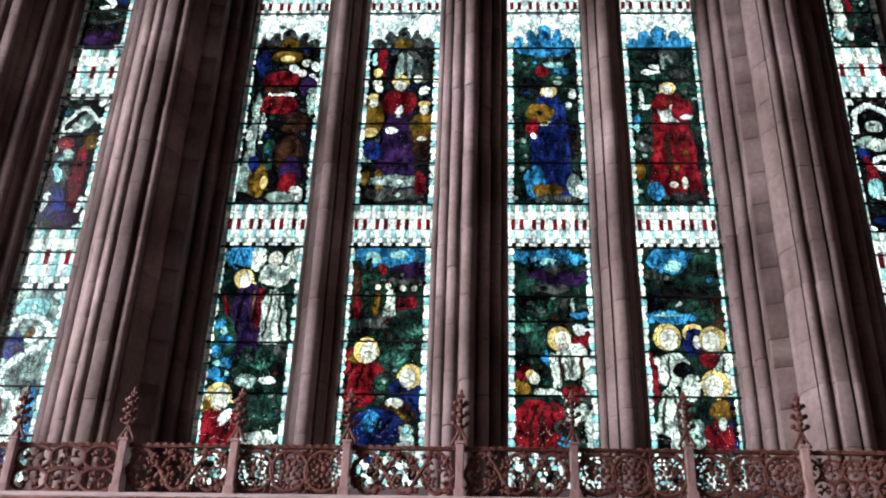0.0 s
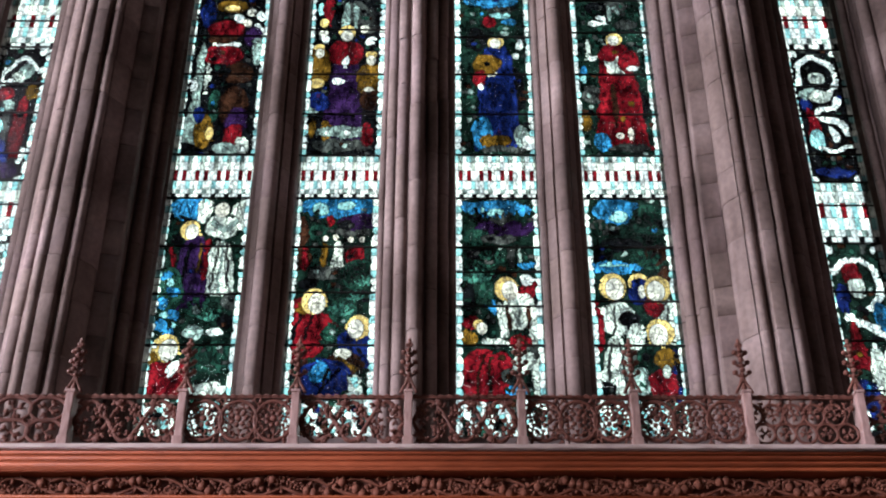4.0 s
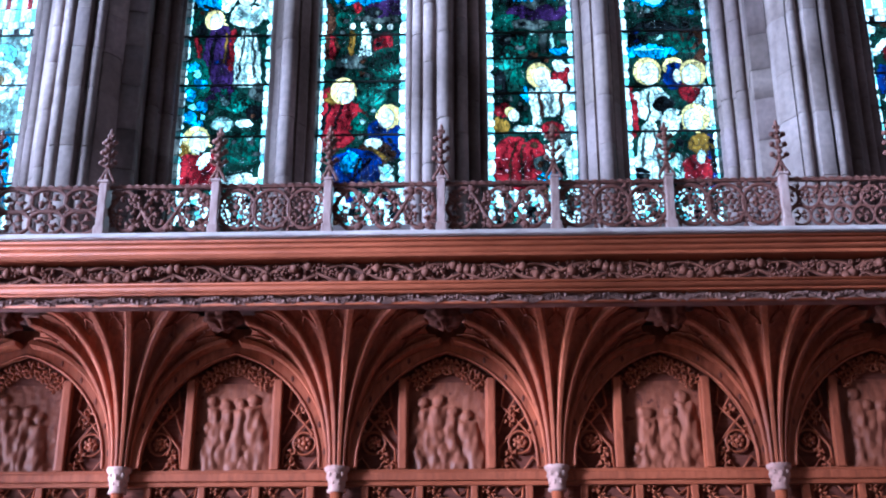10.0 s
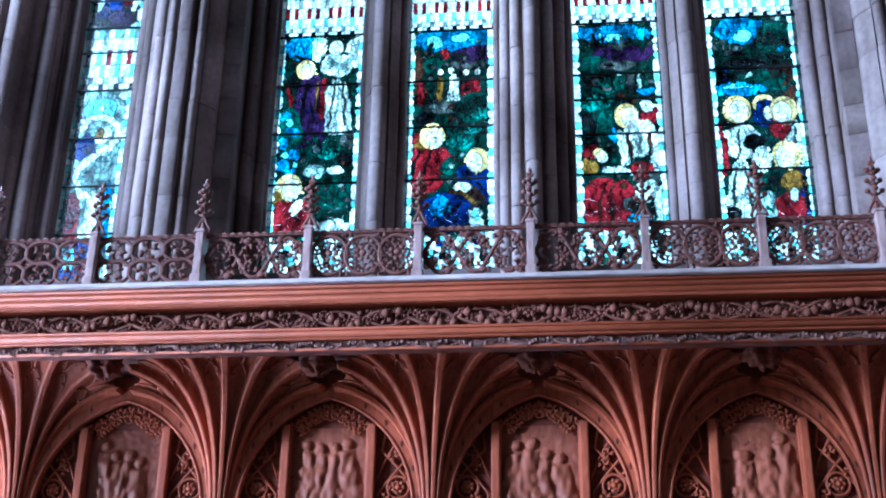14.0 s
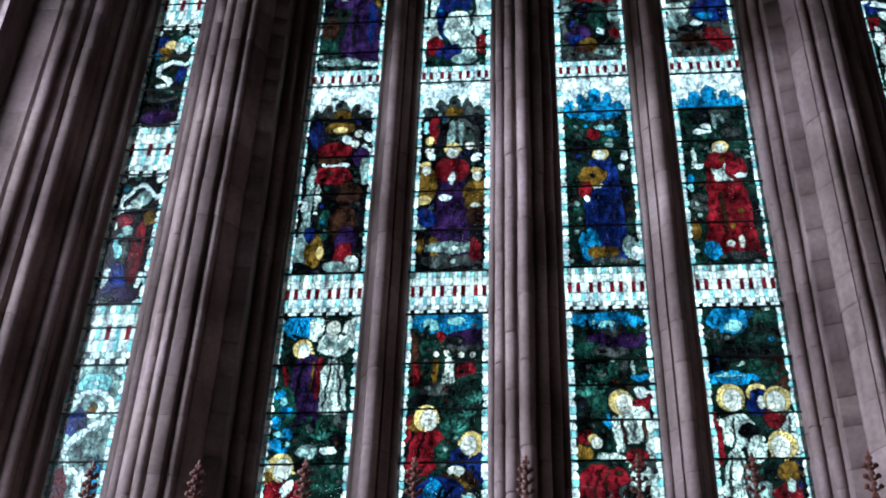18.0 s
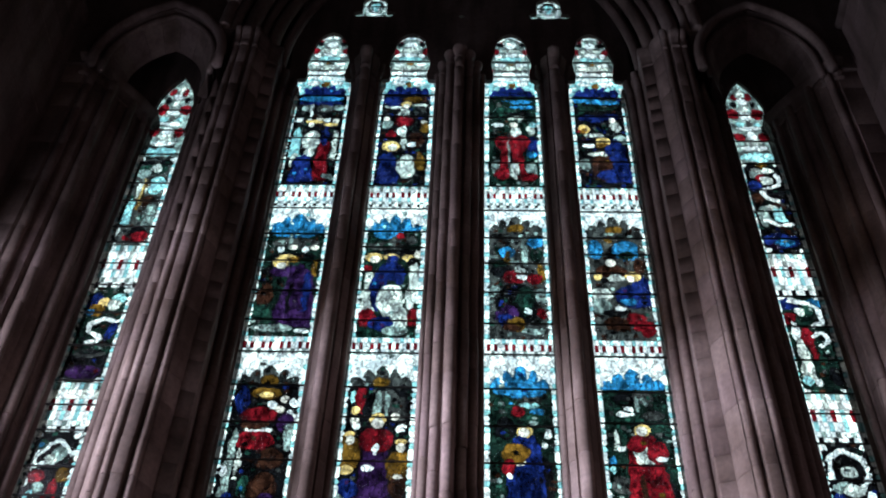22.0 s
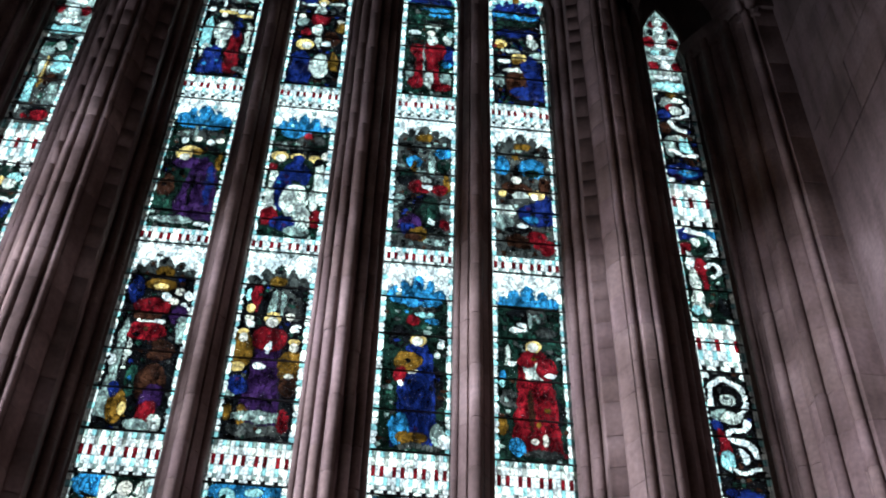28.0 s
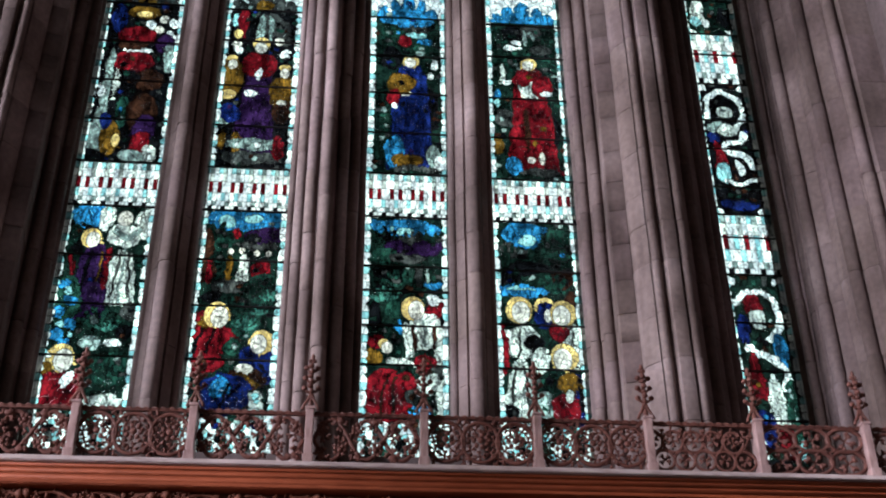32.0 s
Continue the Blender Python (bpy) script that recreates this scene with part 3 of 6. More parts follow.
def picture(name, ground, *blobs):
    """A composition of plain coloured shapes: glass, centre and half sizes as shares of the field."""
    made = []
    for b in blobs:
        plain = len(b[0]) == 1 and "canopy" not in name
        if b[0] in "RDPONwGB" and plain and not (len(b) > 5 and b[5] == "s"):
            b = (*b[:3], b[3] * 1.16, b[4] * 1.16, *b[5:])
        if b[0] == "W" and name[0] in "ABCD" and b[3] * b[4] > 0.0022:
            b = ("V", *b[1:])
        made.append(b)
    PICTURES[name] = (ground, made)


def fig(cx, foot, top, rx, robe, mantle="", halo="Y", side=1, head="F"):
    """A standing figure: long robe, mantle over one side, pale sleeves, head and halo."""
    hr, hz = 0.085, 0.085 / 2.55
    neck = top - 2.1 * hz
    mid, rz = (neck + foot) / 2, (neck - foot) / 2
    out = [(robe, cx, mid, rx, rz, "t")]
    if mantle:
        out += [(mantle, cx + side * rx * 0.35, mid - rz * 0.12, rx * 0.55, rz * 0.86, "t")]
    out += [(head, cx - side * rx * 0.25, mid + rz * 0.42, 0.055, 0.018)]
    if halo:
        out += [(halo, cx, top - hz * 1.1, hr * 1.22, hz * 1.22)]
    return out + [(head, cx - side * 0.012, top - hz * 1.3, hr * 0.86, hz * 0.95)]


def heads(*places):
    return [("F" if i % 2 else "W", x, z, 0.062, 0.026) for i, (x, z) in enumerate(places)]


def halo(u, v, k=1.0, turn=0.02):
    return [("Y", u, v, .14 * k, .053 * k), ("F", u + turn, v - .008 * k, .095 * k, .042 * k)]


def line(k, u0, v0, u1, v1, r=0.03):
    return (k, u0, v0, u1, v1, "s", r)


def leaves(k, u, v, n, size=0.06):
    """A spray of leaves, fanning out from one point."""
    return [line(k, u, v, u + size * 2.2 * math.cos(a), v + size * 0.85 * math.sin(a), size * 0.4) for a in (math.pi * (i + 0.5) / n for i in range(n))]


def dots(k, ru, rv, *places):
    return [(k, u, v, ru, rv) for u, v in places]


picture("A1", "g", ("B", .28, .96, .18, .05), line("K", .2, .92, .4, .9, .02), *leaves("G", .12, .84, 3), ("V", .47, .95, .08, .055), ("V", .88, .93, .1, .065), ("V", .68, .875, .19, .05), ("F", .66, .95, .085, .033), line("w", .55, .89, .68, .865, .035), line("w", .82, .89, .7, .865, .035), ("V", .7, .7, .19, .12, "t"),
        line("S", .66, .8, .62, .62, .012), line("S", .76, .8, .8, .62, .012), line("w", .7, .82, .71, .6, .012), ("P", .4, .68, .18, .15, "t"), ("K", .2, .82, .07, .03), line("K", .36, .8, .3, .58, .014), *halo(.33, .86, .8), line("R", .53, .81, .54, .67, .035), line("O", .46, .79, .47, .69, .016), line("R", .17, .78, .2, .68, .03),
        ("G", .17, .6, .14, .09), *dots("B", .055, .02, (.14, .66), (.22, .6), (.13, .55), (.26, .5), (.13, .46), (.22, .43)), *dots("C", .04, .014, (.2, .64), (.16, .5), (.28, .46)), *leaves("G", .5, .5, 5, .08), *leaves("T", .64, .48, 4, .05), ("S", .85, .56, .11, .035), *leaves("S", .84, .55, 4, .04), ("K", .84, .48, .12, .03),
        ("w", .5, .43, .11, .02), ("W", .74, .435, .1, .018), ("G", .76, .33, .2, .055), *leaves("g", .7, .3, 5, .06), *leaves("G", .86, .3, 5, .06), *halo(.23, .37, 1.05, .03), ("O", .12, .33, .05, .02), ("R", .24, .25, .22, .06), ("W", .33, .29, .06, .03), ("V", .72, .21, .22, .03))
picture("A2", "g", ("B", .5, .965, .42, .045), ("C", .3, .955, .1, .025), ("C", .6, .97, .1, .018), ("P", .76, .9, .22, .03), ("K", .6, .88, .1, .03), ("R", .42, .905, .045, .02), *leaves("g", .2, .89, 4, .06), ("N", .1, .85, .08, .07), ("G", .3, .85, .1, .03), ("S", .66, .85, .26, .014), *dots("F", .034, .013, (.38, .825), (.5, .83), (.67, .82), (.8, .82)),
        line("O", .38, .8, .37, .72, .035), ("V", .53, .755, .08, .055, "t"), ("R", .73, .755, .1, .035), ("N", .12, .74, .1, .04), line("R", .17, .78, .16, .7, .03), ("S", .42, .675, .22, .03), *leaves("S", .4, .66, 4, .05), ("G", .78, .67, .19, .05), *leaves("g", .7, .65, 5, .07), *leaves("T", .85, .62, 4, .05), ("K", .2, .63, .12, .03),
        ("R", .2, .46, .2, .1), line("R", .3, .48, .52, .475, .06), line("K", .3, .52, .22, .4, .012), line("K", .16, .5, .1, .4, .012), ("O", .18, .53, .055, .022), *halo(.3, .558, 1.02, .03), ("G", .62, .52, .14, .05), *leaves("T", .6, .5, 5, .06), *leaves("T", .74, .56, 5, .05), ("G", .5, .43, .1, .03),
        ("D", .82, .37, .18, .07), ("D", .7, .4, .1, .04), *halo(.8, .455, .92, -.03), ("R", .2, .37, .2, .035), ("N", .66, .31, .17, .04), ("F", .64, .35, .1, .02), line("O", .6, .33, .78, .29, .03), ("D", .45, .25, .26, .065), ("B", .4, .275, .1, .035), line("K", .5, .29, .44, .2, .014), ("W", .79, .215, .11, .055, "t"), ("C", .79, .24, .04, .02))
picture("A3", "g", ("B", .46, .958, .38, .032), ("C", .44, .945, .14, .016), ("P", .58, .87, .3, .035), *leaves("K", .3, .9, 4, .05), *leaves("S", .56, .89, 5, .06), *leaves("g", .8, .89, 4, .06), ("G", .25, .83, .14, .03), ("S", .5, .82, .2, .02), ("K", .3, .76, .18, .03), line("S", .65, .78, .65, .71, .035), line("w", .74, .765, .74, .71, .022), ("B", .85, .71, .12, .014),
        *leaves("G", .4, .71, 5, .07), *leaves("T", .26, .64, 5, .06), ("G", .4, .6, .1, .035), *leaves("B", .44, .52, 4, .04), ("K", .16, .58, .08, .06), ("R", .85, .6, .13, .05), ("K", .92, .55, .06, .04), ("W", .8, .65, .08, .022), ("V", .72, .52, .2, .075), line("V", .5, .54, .56, .42, .06), line("V", .94, .53, .86, .4, .055), line("N", .58, .53, .6, .45, .022),
        line("N", .83, .53, .84, .46, .02), line("w", .7, .56, .71, .46, .01), *halo(.58, .612, .95, .04), ("R", .19, .475, .08, .026), ("Y", .26, .465, .06, .02), ("F", .3, .45, .06, .024), ("O", .14, .41, .1, .03), line("V", .34, .4, .62, .385, .045), ("R", .72, .393, .1, .026), line("N", .7, .41, .78, .385, .015), ("S", .86, .36, .1, .02),
        ("R", .32, .26, .23, .095), ("R", .5, .3, .1, .05), line("N", .3, .33, .24, .2, .014), line("N", .4, .33, .38, .2, .014), ("V", .74, .31, .12, .05), ("V", .92, .25, .09, .09), line("S", .9, .32, .94, .2, .012), ("S", .62, .26, .1, .03), *leaves("B", .66, .19, 5, .05))
picture("A4", "g", ("B", .4, .945, .24, .05), ("C", .42, .92, .1, .025), ("G", .76, .91, .18, .06), *leaves("g", .7, .88, 5, .07), *leaves("G", .84, .9, 5, .05), ("S", .2, .88, .1, .03), *leaves("g", .24, .84, 5, .07), ("K", .4, .8, .25, .03), ("N", .8, .76, .14, .03), *leaves("G", .68, .7, 6, .08), ("K", .2, .76, .12, .04), ("B", .36, .7, .24, .024), line("C", .2, .705, .45, .71, .012), ("N", .88, .66, .08, .04),
        ("D", .57, .6, .1, .05), ("Y", .57, .635, .12, .042), ("D", .58, .615, .09, .034), ("F", .6, .6, .045, .028), ("V", .3, .49, .2, .07), ("V", .86, .48, .14, .09), ("R", .7, .535, .09, .03), ("K", .42, .485, .13, .032), ("R", .08, .46, .06, .1), line("S", .26, .54, .24, .42, .012), line("S", .84, .55, .88, .4, .012), *halo(.28, .62, 1.08, .02), *halo(.77, .61, 1.05, -.02),
        ("V", .27, .3, .18, .13, "t"), line("S", .2, .38, .18, .2, .012), line("S", .32, .38, .34, .2, .012), ("V", .5, .42, .1, .05), *halo(.75, .432, 1.08, -.02), ("D", .9, .26, .14, .1), ("R", .74, .23, .13, .055), ("O", .78, .33, .12, .035), ("V", .77, .285, .05, .03), line("K", .86, .34, .92, .2, .014), ("K", .15, .2, .1, .045), ("w", .5, .24, .08, .05))
picture("B1", "K", ("O", .5, .94, .18, .04), ("D", .2, .9, .08, .09), ("Y", .5, .93, .1, .02), *heads((.6, .86), (.75, .9), (.86, .88), (.7, .83), (.85, .8)), ("P", .8, .74, .1, .05), ("w", .86, .64, .06, .08), ("R", .45, .78, .2, .055), ("N", .42, .72, .14, .03),
        ("W", .5, .685, .18, .012), ("R", .45, .62, .22, .055), ("w", .2, .56, .05, .12, "t"), ("W", .3, .47, .035, .1), ("N", .65, .5, .16, .06), ("K", .45, .5, .12, .05), ("w", .2, .28, .08, .18, "t"), ("W", .16, .42, .05, .03), ("G", .42, .3, .06, .09),
        ("N", .65, .3, .16, .1), ("P", .7, .2, .12, .08), ("O", .33, .14, .1, .09), ("D", .26, .24, .06, .05), ("Y", .4, .13, .05, .04), ("R", .68, .12, .1, .06), ("W", .8, .06, .09, .05), ("w", .6, .04, .12, .03))
picture("B2", "K", ("R", .26, .92, .06, .09), ("Y", .2, .83, .06, .03), ("C", .14, .92, .05, .05), ("S", .6, .9, .16, .08), ("w", .48, .88, .04, .09), ("w", .6, .88, .03, .08), ("S", .78, .84, .1, .08), *heads((.24, .72), (.72, .79), (.8, .72), (.2, .76)),
        ("P", .5, .36, .22, .26, "t"), ("R", .5, .63, .2, .07), ("W", .5, .57, .035, .04), ("Y", .5, .77, .11, .045), ("F", .5, .745, .08, .035), ("O", .18, .55, .12, .1), ("Y", .16, .67, .07, .02), ("F", .17, .63, .06, .03), ("O", .8, .46, .13, .1), ("N", .8, .34, .1, .06), ("Y", .82, .62, .08, .022),
        ("F", .82, .585, .06, .03), ("W", .42, .45, .08, .02), ("F", .8, .4, .06, .015), ("Y", .16, .44, .09, .03), ("w", .13, .27, .04, .03), ("O", .3, .14, .05, .06), ("D", .2, .32, .12, .05), ("w", .5, .14, .3, .03), ("S", .5, .06, .36, .04), ("R", .8, .12, .06, .06), ("O", .14, .16, .04, .05))
picture("B3", "g", ("B", .5, .98, .3, .04), ("G", .3, .9, .14, .03), ("C", .6, .88, .12, .02), ("S", .62, .92, .16, .025), ("R", .45, .84, .06, .03), ("B", .72, .84, .08, .02), ("G", .7, .79, .12, .03), ("w", .66, .76, .05, .015), ("K", .3, .72, .14, .08), ("W", .84, .68, .05, .03), ("W", .78, .61, .07, .02),
        ("K", .78, .4, .12, .14), *fig(.54, .08, .74, .26, "D", "D", side=1), ("O", .4, .56, .16, .06), ("R", .33, .47, .08, .05), ("W", .36, .42, .04, .018), ("B", .34, .14, .1, .09), ("D", .58, .3, .1, .18), ("O", .5, .09, .18, .035), ("w", .82, .12, .07, .06), ("W", .88, .08, .05, .04), ("S", .6, .04, .3, .02))
picture("B4", "g", ("S", .6, .95, .14, .05), ("K", .35, .93, .14, .05), ("w", .52, .9, .03, .04), ("w", .62, .91, .02, .03), ("W", .35, .83, .11, .018), ("W", .4, .87, .07, .02), ("S", .7, .82, .14, .03), ("S", .22, .37, .12, .06), ("C", .14, .48, .03, .05), ("B", .15, .52, .04, .03), ("K", .8, .3, .1, .1),
        *fig(.55, .1, .76, .27, "R", "R", side=1), ("W", .53, .56, .13, .05), ("W", .2, .65, .035, .075), ("W", .26, .6, .07, .02), ("R", .44, .62, .1, .04), ("R", .7, .58, .11, .06), ("W", .76, .53, .08, .018), ("N", .48, .3, .03, .12), ("F", .52, .12, .05, .02), ("F", .65, .13, .035, .04), ("O", .13, .2, .06, .04),
        ("B", .3, .08, .09, .05), ("S", .6, .05, .25, .02))
picture("C1", "g", ("B", .5, .98, .34, .05), ("S", .5, .86, .36, .06), *heads((.3, .8), (.48, .82), (.66, .8), (.8, .82)), ("w", .42, .88, .02, .07), ("K", .5, .74, .34, .03), ("N", .22, .36, .1, .1), ("K", .2, .55, .12, .08), ("G", .2, .22, .1, .05),
        ("P", .66, .36, .27, .24, "t"), ("P", .5, .58, .26, .045), ("D", .78, .4, .05, .16), ("K", .55, .33, .03, .14), ("Y", .42, .72, .13, .03), ("O", .52, .7, .1, .025), ("Y", .34, .67, .12, .05), ("F", .36, .64, .07, .03), ("O", .85, .62, .03, .08), ("w", .4, .07, .26, .025), ("W", .8, .05, .1, .02), ("g", .3, .12, .14, .02))
picture("C2", "g", ("B", .4, .97, .2, .05), ("S", .66, .9, .2, .05), ("R", .6, .95, .05, .03), ("S", .4, .84, .3, .04), ("K", .5, .78, .36, .03), ("W", .18, .42, .1, .2, "t"), ("W", .84, .5, .1, .2, "t"), ("R", .15, .62, .06, .03), ("D", .5, .6, .16, .08), ("D", .34, .42, .11, .16), ("D", .62, .55, .08, .06),
        ("Y", .22, .73, .13, .042), ("F", .24, .71, .08, .034), ("Y", .48, .735, .12, .03), ("D", .5, .71, .08, .03), ("Y", .74, .73, .1, .03), ("K", .78, .69, .07, .04), ("F", .88, .76, .06, .04), ("W", .52, .33, .2, .15), ("W", .66, .17, .13, .1), ("W", .8, .35, .07, .1), ("R", .2, .17, .1, .07), ("R", .86, .18, .07, .07),
        ("D", .4, .12, .14, .06), ("w", .62, .06, .15, .04))
picture("C3", "S", ("g", .3, .84, .13, .09), ("S", .3, .9, .15, .06), ("B", .35, .8, .1, .05), ("O", .36, .74, .03, .06), ("B", .8, .89, .12, .04), ("w", .62, .8, .05, .12), ("g", .8, .77, .1, .07), ("K", .25, .62, .16, .07), ("g", .25, .68, .12, .03), ("O", .85, .6, .05, .08), ("K", .5, .3, .3, .2), ("R", .46, .55, .15, .055), ("R", .76, .54, .09, .04),
        ("W", .55, .62, .08, .03), ("W", .58, .55, .09, .018), ("K", .46, .42, .2, .08), ("g", .62, .35, .13, .12), ("G", .65, .3, .06, .08), ("w", .16, .43, .06, .03), ("w", .85, .38, .08, .06), ("R", .84, .22, .06, .04), ("P", .36, .2, .14, .09), ("D", .34, .16, .1, .05), ("O", .5, .13, .09, .06), ("N", .4, .1, .12, .03), ("W", .66, .24, .06, .02), ("w", .7, .07, .16, .025))
picture("C4", "S", ("B", .2, .83, .1, .08), ("B", .64, .82, .17, .08), ("O", .4, .92, .05, .025), ("g", .64, .77, .12, .04), ("K", .42, .76, .04, .1), ("N", .82, .66, .08, .07), ("N", .4, .62, .2, .05), ("F", .4, .7, .08, .035), ("Y", .2, .56, .07, .03), ("W", .45, .56, .12, .03), ("K", .3, .53, .06, .03), ("W", .22, .4, .16, .06), ("w", .2, .3, .12, .06),
        ("D", .68, .38, .23, .09), ("D", .78, .46, .12, .1), ("B", .6, .34, .1, .03), ("Y", .7, .57, .12, .045), ("F", .66, .55, .06, .03), ("K", .4, .24, .2, .03), ("W", .45, .28, .08, .02), ("R", .68, .16, .12, .07), ("R", .82, .1, .1, .06), ("N", .4, .14, .16, .06), ("S", .3, .06, .2, .03))
picture("D1", "K", ("B", .5, .95, .36, .03), ("D", .5, .9, .36, .02), ("w", .3, .84, .1, .03), ("S", .6, .84, .16, .04), ("w", .82, .85, .08, .03), ("W", .36, .78, .02, .1), *heads((.2, .7), (.52, .72), (.66, .7), (.8, .69)), ("Y", .45, .68, .16, .02), ("Y", .72, .65, .13, .018),
        ("C", .2, .45, .1, .16, "t"), ("W", .22, .25, .06, .07), ("K", .4, .62, .08, .05), ("F", .4, .645, .05, .025), ("W", .44, .47, .15, .1), ("W", .45, .33, .08, .06), ("R", .66, .27, .11, .2, "t"), ("W", .84, .42, .05, .16), ("D", .36, .17, .18, .12, "t"), ("D", .66, .5, .05, .08), ("w", .8, .08, .08, .02))
picture("D2", "K", ("D", .3, .93, .2, .05), ("O", .6, .95, .14, .03), ("N", .5, .9, .1, .03), ("W", .28, .86, .16, .016), ("W", .74, .88, .14, .016), ("Y", .5, .9, .09, .028), ("F", .5, .875, .06, .026), ("W", .48, .79, .11, .05), ("R", .48, .69, .14, .05), ("W", .47, .58, .08, .06), ("W", .5, .46, .05, .08),
        ("w", .2, .66, .08, .04), ("F", .18, .72, .06, .025), ("O", .84, .62, .07, .05), ("F", .82, .69, .05, .02), ("R", .3, .54, .07, .04), ("Y", .3, .41, .15, .055), ("F", .33, .4, .08, .035), ("N", .72, .48, .12, .08), ("W", .64, .43, .08, .025), ("D", .28, .18, .18, .14, "t"), ("W", .58, .2, .15, .12), ("O", .8, .25, .06, .09), ("K", .8, .12, .07, .05))
picture("D3", "g", ("B", .6, .93, .24, .02), ("g", .3, .9, .2, .03), ("B", .7, .87, .2, .018), ("G", .4, .83, .2, .025), ("K", .6, .79, .26, .02), ("D", .82, .42, .08, .1), ("B", .8, .33, .07, .03), ("W", .55, .74, .17, .018), ("W", .26, .66, .1, .022), ("W", .8, .6, .08, .05), ("C", .84, .66, .07, .03), ("w", .8, .18, .08, .06), ("w", .2, .2, .06, .06),
        ("R", .48, .35, .2, .2, "t"), ("R", .3, .46, .1, .07), ("R", .66, .46, .1, .08), ("K", .44, .3, .03, .16), ("W", .54, .58, .09, .05), ("F", .52, .66, .07, .032), ("w", .42, .34, .01, .2), ("W", .52, .16, .08, .09), ("R", .3, .12, .12, .05), ("R", .72, .1, .14, .04))
picture("D4", "K", ("B", .3, .95, .2, .025), ("B", .65, .93, .2, .02), ("g", .5, .86, .36, .03), ("D", .4, .74, .2, .04), ("D", .7, .76, .14, .03), ("Y", .22, .62, .1, .05), ("R", .16, .6, .05, .02), ("O", .22, .6, .05, .03), ("F", .72, .72, .06, .03), ("W", .76, .64, .1, .05), ("w", .8, .5, .1, .05), ("W", .4, .55, .16, .022),
        ("D", .7, .28, .2, .2, "t"), ("N", .46, .22, .14, .14), ("Y", .52, .48, .13, .045), ("O", .5, .44, .08, .025), ("W", .26, .44, .1, .02), ("W", .4, .34, .18, .018), ("K", .3, .38, .14, .02), ("w", .18, .24, .08, .05), ("D", .6, .12, .2, .05))
def curl(k, pts, r=0.055):
    """A lettered ribbon through the points."""
    for _ in range(2):
        pts = [pts[0]] + [(a[0] + (b[0] - a[0]) * t, a[1] + (b[1] - a[1]) * t) for a, b in zip(pts, pts[1:]) for t in (0.25, 0.75)] + [pts[-1]]
    return [(k, *a, *b, "s", r) for a, b in zip(pts, pts[1:])]


def corners(k="W"):
    return [(k, u, v, .09, .022) for u in (.12, .88) for v in (.97, .02)]


def lancet(name, ground, *blobs):
    picture(name, ground, *blobs, *corners())


lancet("SL0", "w", ("C", .5, .9, .3, .06), *curl("W", [(.15, .8), (.5, .88), (.85, .82), (.8, .7), (.5, .66)]), ("D", .3, .7, .16, .07), ("W", .6, .76, .13, .05), ("O", .55, .77, .06, .03), *curl("W", [(.5, .66), (.2, .58), (.3, .46), (.75, .42)]), ("R", .25, .34, .13, .12, "t"),
       ("W", .55, .34, .14, .14, "t"), ("B", .82, .3, .08, .2), ("D", .5, .12, .34, .09), ("C", .3, .14, .1, .05), ("W", .7, .16, .08, .06), ("R", .6, .05, .12, .04))
lancet("SL1", "K", *curl("W", [(.12, .7), (.3, .88), (.55, .93), (.85, .84)]), *curl("W", [(.15, .72), (.4, .74), (.62, .8)]), ("w", .62, .82, .13, .05), ("V", .5, .78, .12, .05), ("G", .2, .9, .1, .04), ("O", .8, .66, .12, .05), ("R", .3, .64, .14, .05), ("W", .16, .6, .06, .05), ("w", .4, .56, .1, .04), ("R", .68, .4, .15, .2, "t"),
       ("C", .3, .44, .08, .1), ("S", .45, .4, .07, .12), ("D", .36, .18, .24, .12, "t"), ("W", .18, .2, .07, .08), ("W", .86, .18, .06, .06), ("P", .6, .08, .2, .05), ("S", .3, .05, .12, .03))
lancet("SL2", "g", ("D", .25, .84, .17, .08), ("C", .75, .88, .14, .06), ("Y", .45, .83, .13, .05), ("V", .66, .8, .13, .06), ("O", .32, .74, .14, .06), ("B", .2, .72, .07, .03), *curl("W", [(.8, .62), (.55, .66), (.3, .6), (.3, .5), (.55, .48), (.62, .42), (.35, .4)], 0.06), ("D", .78, .52, .1, .08), ("g", .5, .55, .1, .03),
       ("K", .5, .17, .42, .16), ("P", .5, .1, .3, .06), *curl("S", [(.25, .28), (.5, .25), (.8, .29)], 0.04))
lancet("SL3", "S", ("K", .3, .93, .2, .03), ("K", .72, .92, .16, .04), ("G", .5, .85, .3, .05), ("V", .56, .86, .13, .05), ("w", .3, .8, .14, .05), ("C", .7, .66, .2, .1), ("V", .4, .62, .14, .1), ("O", .42, .55, .05, .16), ("Y", .4, .6, .025, .14), ("N", .62, .48, .12, .06), ("C", .24, .36, .13, .14, "t"), ("w", .75, .32, .12, .12),
       ("S", .5, .3, .08, .14), ("K", .62, .15, .2, .05), ("R", .7, .09, .18, .05), ("R", .4, .07, .08, .03), ("W", .15, .14, .05, .05))
lancet("SR0", "g", *curl("W", [(.12, .84), (.4, .93), (.8, .88), (.86, .74), (.6, .66)]), ("R", .4, .84, .13, .05), ("V", .45, .77, .14, .06), ("D", .2, .7, .1, .08), ("B", .76, .6, .12, .08), *curl("W", [(.2, .62), (.5, .58), (.82, .52), (.7, .42)]), ("R", .3, .48, .13, .1, "t"), ("V", .55, .36, .15, .12, "t"),
       ("G", .8, .3, .09, .14), ("D", .3, .22, .16, .08), ("R", .62, .16, .12, .08), ("W", .2, .12, .08, .06), ("C", .84, .12, .07, .06), ("K", .5, .05, .3, .03))
